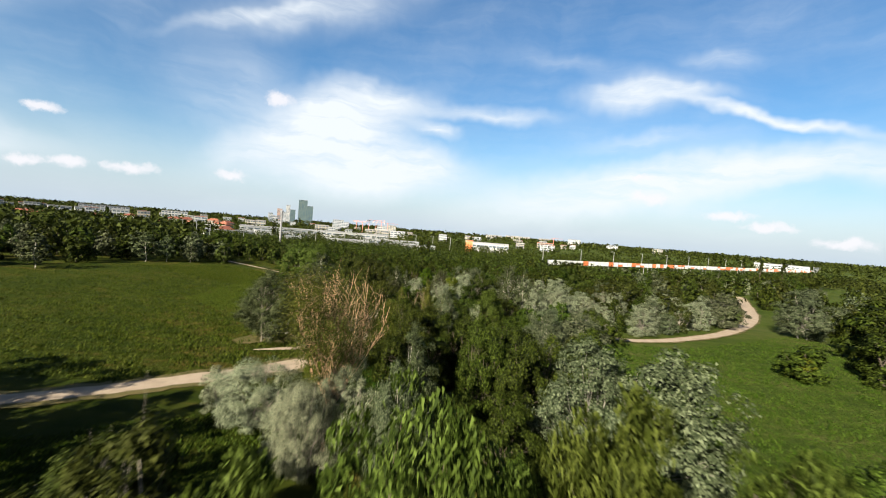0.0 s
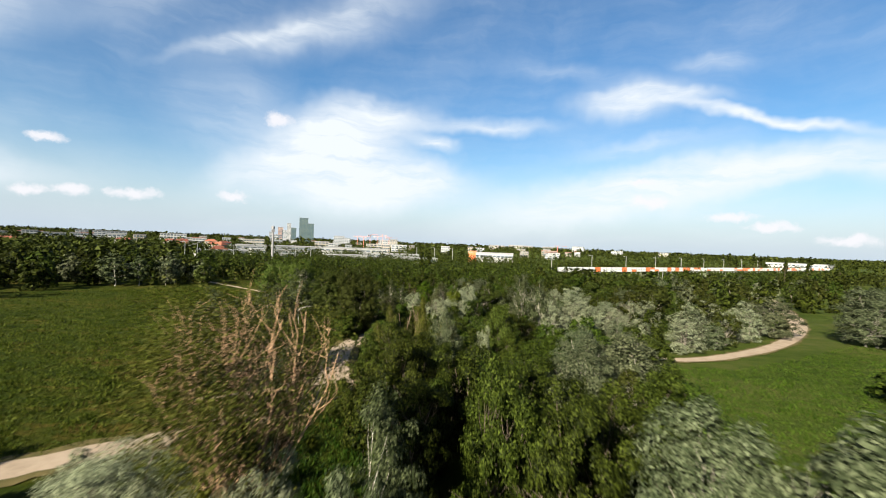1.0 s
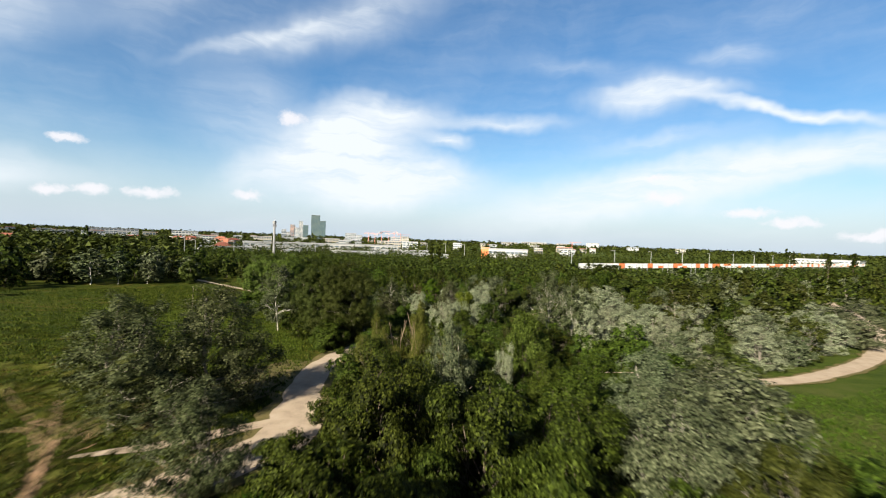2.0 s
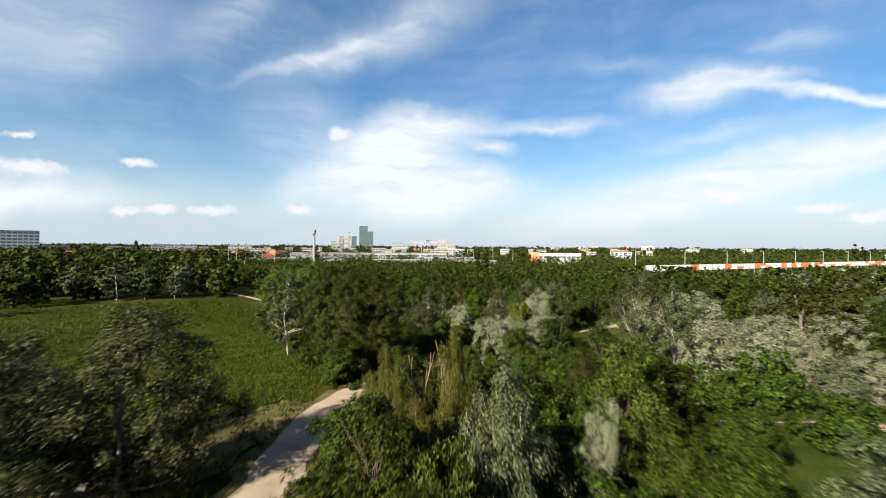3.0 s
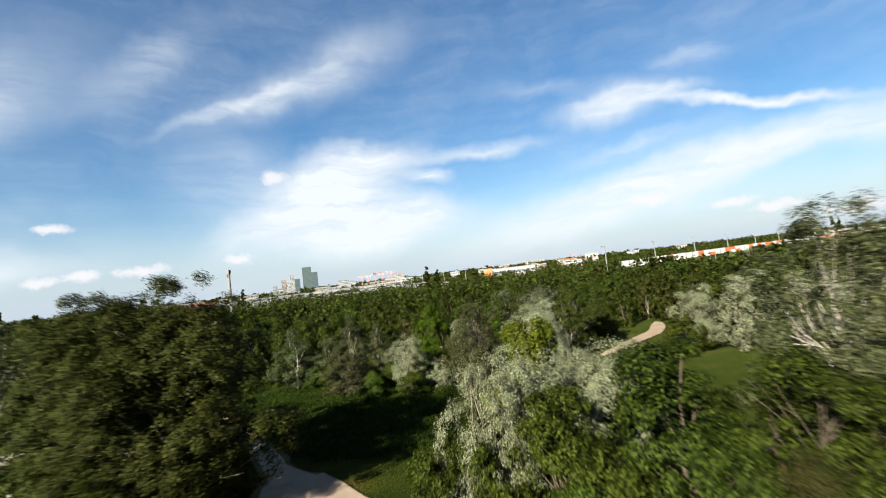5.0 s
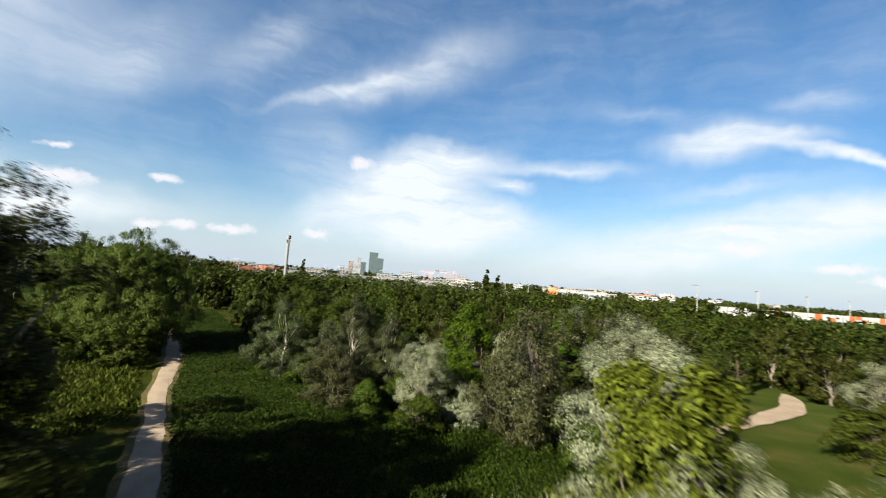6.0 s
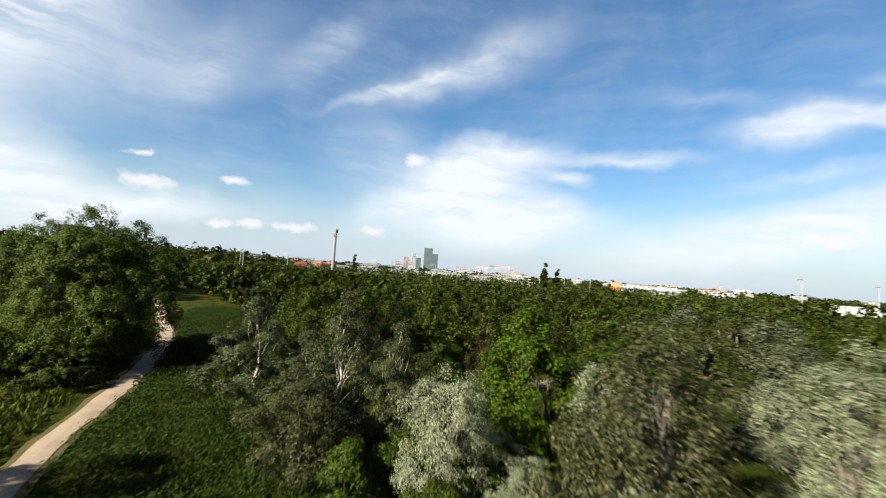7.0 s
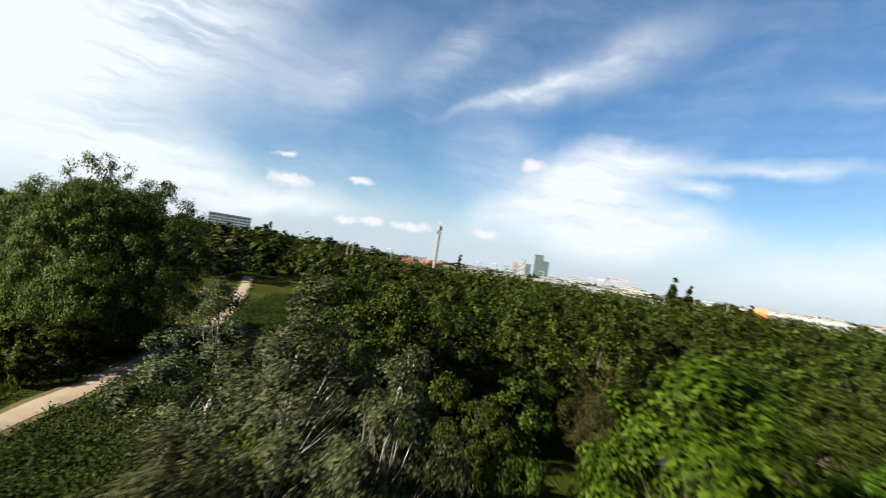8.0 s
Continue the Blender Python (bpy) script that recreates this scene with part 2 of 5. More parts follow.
def grass_ground():
    m, t, b = blank("meadow_grass", 0.95, 0.03)
    co = object_coords(t, True)
    big, mid, fine = noise_node(t, co, 0.05, 4.0, 0.6), noise_node(t, co, 0.35, 5.0, 0.65), noise_node(t, co, 7.0, 4.0, 0.7)
    sm = t.nodes.new("ShaderNodeMapping")
    sm.inputs["Rotation"].default_value, sm.inputs["Scale"].default_value = (0, 0, 0.5), (0.06, 0.5, 1)
    t.links.new(co, sm.inputs["Vector"])
    swath = noise_node(t, sm.outputs[0], 1.0, 4.0, 0.6)
    f = math_node(t, "ADD", math_node(t, "MULTIPLY", big, 0.35), math_node(t, "ADD", math_node(t, "MULTIPLY", mid, 0.35), math_node(t, "MULTIPLY", swath, 0.3)))
    col = ramp_node(t, f, [(0.38, (0.0090, 0.0150, 0.0013)), (0.46, (0.0180, 0.0265, 0.0024)), (0.53, (0.0300, 0.0345, 0.0040)), (0.59, (0.0590, 0.0440, 0.0095))])
    sep = t.nodes.new("ShaderNodeSeparateXYZ")
    t.links.new(co, sep.inputs[0])
    lush = t.nodes.new("ShaderNodeMapRange")
    lush.inputs["From Min"].default_value, lush.inputs["From Max"].default_value = 8.0, 26.0
    t.links.new(math_node(t, "ADD", sep.outputs[0], math_node(t, "MULTIPLY", big, 8.0)), lush.inputs["Value"])
    fresh = ramp_node(t, f, [(0.38, (0.0202, 0.0330, 0.0050)), (0.5, (0.0385, 0.0545, 0.0088)), (0.62, (0.0640, 0.0650, 0.0195))])
    col = mix_color(t, lush.outputs[0], col, fresh)
    col = mix_color(t, math_node(t, "MULTIPLY", fine, 0.62), col, (0.0081, 0.0130, 0.0013))
    t.links.new(col, b.inputs["Base Color"])
    bump(t, b, fine, 0.9, 0.25)
    return m


MAT = {
    "grass": grass_ground(),
    "gravel": surface("pale_gravel", [(0.25, (0.115, 0.086, 0.061)), (0.5, (0.182, 0.143, 0.104)), (0.75, (0.228, 0.186, 0.142))], 0.7, 0.95, 0.15, 0.6, 0.03, 14.0, world=True),
    "dry_verge": surface("dry_verge", [(0.3, (0.028, 0.030, 0.008)), (0.55, (0.062, 0.050, 0.018)), (0.8, (0.104, 0.078, 0.036))], 0.9, 0.95, 0.1, 0.8, 0.06, 9.0, world=True),
    "bark_white": surface("white_bark", [(0.34, (0.060, 0.052, 0.042)), (0.46, (0.190, 0.174, 0.150)), (0.7, (0.320, 0.298, 0.262))], 3.0, 0.8, 0.2, 0.6, 0.02, 18.0),
    "bark_pale": surface("pale_grey_bark", [(0.34, (0.050, 0.043, 0.034)), (0.46, (0.128, 0.115, 0.096)), (0.7, (0.205, 0.188, 0.160))], 3.0, 0.85, 0.2, 0.6, 0.02, 18.0),
    "bark_grey": surface("grey_bark", [(0.3, (0.057, 0.048, 0.037)), (0.6, (0.137, 0.120, 0.098)), (0.8, (0.194, 0.171, 0.143))], 4.0, 0.9, 0.15, 0.8, 0.03, 22.0),
    "bark_dark": surface("dark_bark", [(0.3, (0.023, 0.018, 0.013)), (0.6, (0.058, 0.046, 0.033)), (0.8, (0.091, 0.072, 0.052))], 4.0, 0.9, 0.15, 0.8, 0.03, 22.0),
    "bark_russet": surface("russet_twigs", [(0.3, (0.030, 0.016, 0.010)), (0.6, (0.068, 0.038, 0.025)), (0.8, (0.100, 0.062, 0.042))], 3.0, 0.9, 0.1, 0.6, 0.02, 20.0),
    "bark_dead": surface("dry_wood", [(0.3, (0.060, 0.040, 0.026)), (0.55, (0.111, 0.081, 0.056)), (0.8, (0.156, 0.126, 0.096))], 2.0, 0.85, 0.15, 0.6, 0.02, 20.0),
    # darker, more olive copy of the grey leaves, with shade put into the colour
    "leaf_grey_shaded": leaf_material("shaded_grey_green_leaves", (0.064, 0.074, 0.036), (0.165, 0.172, 0.092), (0.420, 0.400, 0.270), 0.25),
    "leaf_grey": leaf_material("grey_green_leaves", (0.126, 0.150, 0.097), (0.257, 0.275, 0.194), (0.554, 0.543, 0.450), 0.25),
    "leaf_ashen": leaf_material("ashen_green_leaves", (0.070, 0.088, 0.047), (0.174, 0.197, 0.115), (0.465, 0.475, 0.332), 0.25),
    "leaf_silver": leaf_material("silver_leaves", (0.280, 0.287, 0.243), (0.759, 0.741, 0.651), (1.187, 1.142, 1.078), 0.25),
    "leaf_dark": leaf_material("dark_green_leaves", (0.022, 0.031, 0.005), (0.079, 0.103, 0.018), (0.232, 0.270, 0.056), 0.3, 0.45),
    "leaf_wood": leaf_material("woodland_leaves", (0.052, 0.066, 0.014), (0.120, 0.138, 0.032), (0.230, 0.248, 0.070), 0.3),
    "leaf_green": leaf_material("green_leaves", (0.040, 0.062, 0.010), (0.122, 0.166, 0.027), (0.291, 0.355, 0.074), 0.35, 0.5),
    # black poplar leaves as they look in shade, the darkness put into the colour
    "leaf_poplar_shaded": leaf_material("shaded_poplar_leaves", (0.056, 0.073, 0.016), (0.123, 0.148, 0.037), (0.238, 0.251, 0.086), 0.3, 0.45),
    # the same poplar leaves as sunlit, the light put into the colour
    "leaf_poplar_lit": leaf_material("lit_poplar_leaves", (0.098, 0.132, 0.026), (0.240, 0.300, 0.066), (0.450, 0.500, 0.150), 0.4, 0.45),
    "leaf_olive": leaf_material("olive_leaves", (0.070, 0.085, 0.018), (0.134, 0.150, 0.036), (0.241, 0.250, 0.080), 0.3),
    "leaf_willow": leaf_material("yellow_green_willow_leaves", (0.146, 0.152, 0.032), (0.312, 0.291, 0.072), (0.493, 0.432, 0.131), 0.35),
    "leaf_lime": leaf_material("fresh_green_leaves", (0.066, 0.128, 0.012), (0.162, 0.287, 0.022), (0.304, 0.416, 0.050), 0.45, 0.5),
    "leaf_yellow": leaf_material("golden_leaves", (0.120, 0.135, 0.015), (0.298, 0.324, 0.041), (0.480, 0.494, 0.087), 0.35),
    "leaf_brown": leaf_material("dry_reddish_leaves", (0.063, 0.058, 0.021), (0.126, 0.111, 0.046), (0.186, 0.180, 0.068), 0.2),
    "leaf_ash": leaf_material("light_ash_leaves", (0.062, 0.090, 0.014), (0.175, 0.230, 0.045), (0.399, 0.469, 0.128), 0.4, 0.5),
    "fresh_grass": leaf_material("fresh_meadow_grass", (0.089, 0.153, 0.017), (0.172, 0.264, 0.032), (0.255, 0.323, 0.060), 0.4),
    "herb": leaf_material("meadow_herbs", (0.027, 0.066, 0.009), (0.061, 0.130, 0.014), (0.126, 0.198, 0.028), 0.35),
    "stone": surface("pale_boulder", [(0.3, (0.131, 0.110, 0.094)), (0.6, (0.220, 0.193, 0.173)), (0.8, (0.272, 0.252, 0.231))], 3.0, 0.9, 0.2, 0.6, 0.04, 16.0),
    "white_wall": surface("white_cladding", [(0.3, (0.200, 0.200, 0.196)), (0.7, (0.255, 0.255, 0.250))], 0.3, 0.6, 0.3, 0.1, 0.02, 3.0, piece=0.3),
    "panel_white": surface("white_barrier_panels", [(0.3, (0.440, 0.440, 0.430)), (0.7, (0.540, 0.540, 0.520))], 0.3, 0.6, 0.3, 0.1, 0.02, 3.0, piece=0.3),
    "cream_wall": surface("cream_render", [(0.3, (0.170, 0.147, 0.118)), (0.7, (0.229, 0.209, 0.176))], 0.3, 0.8, 0.2, 0.1, 0.02, 3.0, piece=0.6),
    "grey_wall": surface("grey_cladding", [(0.3, (0.158, 0.162, 0.168)), (0.7, (0.241, 0.246, 0.252))], 0.3, 0.6, 0.3, 0.1, 0.02, 3.0, piece=0.3),
    "orange_wall": surface("orange_cladding", [(0.3, (0.396, 0.102, 0.032)), (0.7, (0.499, 0.154, 0.051))], 0.3, 0.55, 0.3, 0.1, 0.02, 3.0, piece=0.25),
    "red_roof": surface("red_roof_tiles", [(0.3, (0.092, 0.030, 0.020)), (0.7, (0.168, 0.062, 0.037))], 0.5, 0.85, 0.2, 0.4, 0.05, 5.0, piece=0.7),
    "dark_roof": surface("dark_flat_roof", [(0.3, (0.062, 0.062, 0.066)), (0.7, (0.133, 0.133, 0.136))], 0.3, 0.85, 0.2, 0.2, 0.03, 3.0, piece=0.5),
    "pale_roof": surface("pale_flat_roof", [(0.3, (0.123, 0.126, 0.129)), (0.7, (0.184, 0.187, 0.190))], 0.2, 0.75, 0.3, 0.2, 0.03, 3.0, piece=0.3),
    "glass_green": surface("greenish_tower_glass", [(0.3, (0.033, 0.048, 0.044)), (0.7, (0.071, 0.093, 0.087))], 0.05, 0.5, 0.3, 0.05, 0.02, 0.5),
    "pink_wall": surface("pinkish_render", [(0.3, (0.197, 0.120, 0.093)), (0.7, (0.273, 0.186, 0.147))], 0.3, 0.8, 0.2, 0.1, 0.02, 3.0),
    "bare_limb": surface("tan_bare_wood", [(0.3, (0.133, 0.087, 0.055)), (0.55, (0.250, 0.155, 0.092)), (0.8, (0.343, 0.240, 0.158))], 2.0, 0.85, 0.15, 0.6, 0.02, 20.0),
    "meadow_blade": leaf_material("meadow_blades", (0.090, 0.140, 0.018), (0.190, 0.250, 0.034), (0.340, 0.360, 0.072), 0.4),
    "glass_blue": surface("blue_tower_glass", [(0.3, (0.015, 0.030, 0.041)), (0.7, (0.035, 0.065, 0.082))], 0.05, 0.5, 0.3, 0.05, 0.02, 0.5),
    "window": surface("dark_window_glass", [(0.3, (0.03, 0.04, 0.05)), (0.7, (0.08, 0.10, 0.12))], 0.5, 0.12, 0.6, 0.05, 0.01, 2.0, piece=0.4),
    "metal": surface("galvanised_steel", [(0.3, (0.150, 0.154, 0.158)), (0.7, (0.220, 0.225, 0.230))], 2.0, 0.45, 0.5, 0.1, 0.005, 30.0, metal=0.6),
    "red_steel": surface("red_painted_steel", [(0.3, (0.420, 0.140, 0.105)), (0.7, (0.504, 0.210, 0.168))], 2.0, 0.6, 0.3, 0.1, 0.01, 10.0),
}

# ---- mesh builders ----


def mesh_from(name, verts, faces, mats):
    """A mesh from generated arrays: verts (n, 3), faces as one (n, 3 or 4) array or list."""
    me = bpy.data.meshes.new(name)
    me.from_pydata([tuple(v) for v in verts] if not isinstance(verts, np.ndarray) else verts.tolist(), [], faces.tolist() if isinstance(faces, np.ndarray) else faces)
    for m in mats if isinstance(mats, (list, tuple)) else [mats]:
        me.materials.append(MAT[m])
    return me


def cards_mesh(name, verts, size, mat):
    """A mesh of many separate leaves of size corners each, from one (n, 3) array."""
    n = len(verts) // size
    me = bpy.data.meshes.new(name)
    me.vertices.add(len(verts))
    me.vertices.foreach_set("co", np.ascontiguousarray(verts, dtype=np.float32).ravel())
    me.loops.add(len(verts))
    me.loops.foreach_set("vertex_index", np.arange(len(verts), dtype=np.int32))
    me.polygons.add(n)
    me.polygons.foreach_set("loop_start", np.arange(n, dtype=np.int32) * size)
    me.polygons.foreach_set("loop_total", np.full(n, size, dtype=np.int32))
    me.materials.append(MAT[mat])
    me.update(calc_edges=True)
    return me


def unit(v):
    return v / np.maximum(np.linalg.norm(v, axis=-1, keepdims=True), 1e-9)


def leaf_cards(rng, at_points, normals, length, width, droop=0.0, corners=4):
    """Folded rhombic leaves (or, for corners 3, pointed ones) at points; droop 1: tips hang down."""
    n = len(at_points)
    side = unit(np.cross(normals, rng.normal(size=(n, 3))))
    if droop:
        side = unit(side * (1 - droop) + np.array([0, 0, -1.0]) * droop + rng.normal(size=(n, 3)) * 0.12)
    across = unit(np.cross(side, normals + rng.normal(size=(n, 3)) * 0.05))
    k = rng.uniform(0.65, 1.3, (n, 1))
    u, v = side * length * 0.5 * k, across * width * 0.5 * k
    if corners == 3:
        return np.stack([at_points - u + v, at_points + u, at_points - u * 0.7 - v], 1).reshape(-1, 3)
    fold = unit(np.cross(u, v)) * width * 0.16
    return np.stack([at_points - u, at_points + v + fold, at_points + u, at_points - v + fold], 1).reshape(-1, 3)


def tubes(paths, sides=5):
    """Tapered tubes along paths of (points, radii), as verts and faces."""
    verts, faces = [], []
    for pts, radii in paths:
        base = len(verts)
        pts = [Vector(p) for p in pts]
        for i, (p, r) in enumerate(zip(pts, radii)):
            d = (pts[min(i + 1, len(pts) - 1)] - pts[max(i - 1, 0)]).normalized()
            a = d.orthogonal().normalized() if abs(d.z) < 0.95 else Vector((1, 0, 0))
            a = (a - d * a.dot(d)).normalized()
            b = d.cross(a)
            for s in range(sides):
                w = 2 * math.pi * s / sides
                verts.append(tuple(p + (a * math.cos(w) + b * math.sin(w)) * r))
        for i in range(len(pts) - 1):
            for s in range(sides):
                o, q = base + i * sides, base + (i + 1) * sides
                faces.append((o + s, o + (s + 1) % sides, q + (s + 1) % sides, q + s))
        faces.append(tuple(base + (len(pts) - 1) * sides + s for s in range(sides)))
    return verts, faces


def limb(rng, a, b, r0, r1, bend=0.12, steps=5):
    a, b = np.array(a, float), np.array(b, float)
    ln = np.linalg.norm(b - a)
    pts, radii = [], []
    off = rng.normal(size=3) * ln * bend
    for i in range(steps + 1):
        f = i / steps
        jig = rng.normal(size=3) * ln * 0.012 if 0 < i < steps else 0
        pts.append(a + (b - a) * f + off * math.sin(math.pi * f) + jig)
        radii.append(r0 + (r1 - r0) * f ** 0.8)
    return pts, radii


def part(name, me, parent, label=""):
    ob = new(name, me)
    ob.parent = parent
    return tagged(ob, label)


def tree(rng, name, h, w, base, clumps, leaves, length, width, rc, leaf, bark, stems=1, wide=0.8, full=0.6, droop=0.0, hang=0.0, limbs=14, trunk_r=0.12, shell=0.5, lobes=14, lobe=0.19, corners=4, low=0.1, core=0.34, puff=0.45, lean=0.9, limb_r=0.42):
    """One tree: an Empty at its foot, stems with limbs, and a crown of leaves in clumps that sit on the crown's lobes."""
    root = new(name)
    lz = (np.arange(lobes) + rng.uniform(0.1, 0.9, lobes)) / lobes
    lang = np.cumsum(rng.uniform(1.6, 3.2, lobes))
    prof = np.sin(np.pi * np.clip(lz, 0.06, 0.97) ** wide) ** full
    lrad = w / 2 * prof * np.sqrt(rng.uniform(0.10, 1.0, lobes))
    lr = w * lobe * rng.uniform(0.55, 1.5, lobes) * (0.5 + 0.5 * prof)
    lobe_at = np.stack([lrad * np.cos(lang), lrad * np.sin(lang), (base + (0.96 - base) * lz) * h], -1)
    lobe_at[:, 2] = np.minimum(lobe_at[:, 2], h - lr * 0.6)
    which = rng.choice(lobes, clumps, p=lr ** 2 / (lr ** 2).sum())
    away = unit(rng.normal(size=(clumps, 3)) + unit(lobe_at[which] - np.array([0, 0, 0.4 * h])) * 0.6 + np.array([0, 0, 0.45]))
    centres = lobe_at[which] + away * (lr[which] * rng.uniform(shell, 1.0, clumps))[:, None] * np.array([1, 1, 0.85])
    # the rest of the clumps fill the crown between its lobes
    inner = rng.uniform(size=clumps) < core
    cz = rng.uniform(0.02, 0.95, clumps)
    cr = w / 2 * np.sin(np.pi * np.clip(cz, 0.05, 0.97) ** wide) ** full * 0.8 * np.sqrt(rng.uniform(0.1, 1.0, clumps))
    ca = rng.uniform(0, 6.283, clumps)
    filling = np.stack([cr * np.cos(ca), cr * np.sin(ca), (base + (0.9 - base) * cz) * h], -1)
    centres = np.where(inner[:, None], filling, centres)
    pick = rng.integers(0, clumps, leaves)
    size = rng.uniform(0.6, 1.4, clumps)[pick][:, None]
    heart = np.where(inner[:, None], centres * np.array([0.5, 0.5, 0.8]), lobe_at[which])
    outward = unit(centres - heart)[pick]
    drift = unit(rng.normal(size=(leaves, 3)) + outward * 0.55 + np.array([0, 0, 0.35]))
    spots = centres[pick] + drift * puff * size * rng.uniform(0.45, 1.05, (leaves, 1)) ** 0.6 * np.array([1, 1, 0.8]) + rng.normal(size=(leaves, 3)) * rc * 0.35
    if hang:
        spots[:, 2] -= rng.uniform(0, 1, leaves) ** 1.3 * hang * size[:, 0]
    # the crown's true outline is fitted to the height and width asked for
    k = w / 2 / np.quantile(np.hypot(spots[:, 0], spots[:, 1]), 0.985)
    kz = h / np.quantile(spots[:, 2], 0.998)
    grow_to = np.array([k, k, kz])
    spots, centres, lobe_at = spots * grow_to, centres * grow_to, lobe_at * grow_to
    spots[:, 2] = np.maximum(spots[:, 2], 0.12)
    whole = unit(spots - np.array([0, 0, 0.45 * h]))
    normals = unit(drift * 0.8 + outward * 0.25 + whole * 0.55 + np.array([0, 0, 0.1]) + rng.normal(size=(leaves, 3)) * 0.28)
    crown = cards_mesh(name + "_crown", leaf_cards(rng, spots, normals, length, width, droop, corners), corners, leaf)
    twigs = []
    for s in range(stems):
        foot = np.array([0, 0, -0.1]) if stems == 1 else np.array([rng.normal() * 0.25, rng.normal() * 0.25, -0.1])
        high = np.argsort(lobe_at[:, 2])[-max(2, lobes // 3):]
        tip = lobe_at[high[rng.integers(0, len(high))]] * np.array([lean, lean, 1.0])
        stem = limb(rng, foot, tip, trunk_r / math.sqrt(stems) * (1.25 if stems == 1 else 1.1), 0.025, 0.03, 8)
        v, f = tubes([stem], 6)
        part("trunk" if stems == 1 else "stem", mesh_from(name + "_trunk", v, f, bark), root)
        for _ in range(limbs // stems):
            target = centres[rng.integers(0, clumps)]
            f = np.clip((target[2] / h) * rng.uniform(0.45, 0.8), low, 0.85)
            i = min(int(f * 8), 7)
            start = stem[0][i] + (stem[0][i + 1] - stem[0][i]) * (f * 8 - i)
            r = max(stem[1][i] * limb_r, 0.014)
            br = limb(rng, start, start + (target - start) * 0.97, r, 0.008, 0.07, 4)
            twigs.append(br)
            if length < 0.3:
                for _ in range(2):
                    twigs.append(limb(rng, br[0][2], target + rng.normal(size=3) * w * 0.06, r * 0.45, 0.005, 0.06, 2))
    if twigs:
        v, f = tubes(twigs, 4)
        tagged(part("branchwork", mesh_from(name + "_branchwork", v, f, bark), root), kind="stuff")
    part("crown", crown, root)
    return root


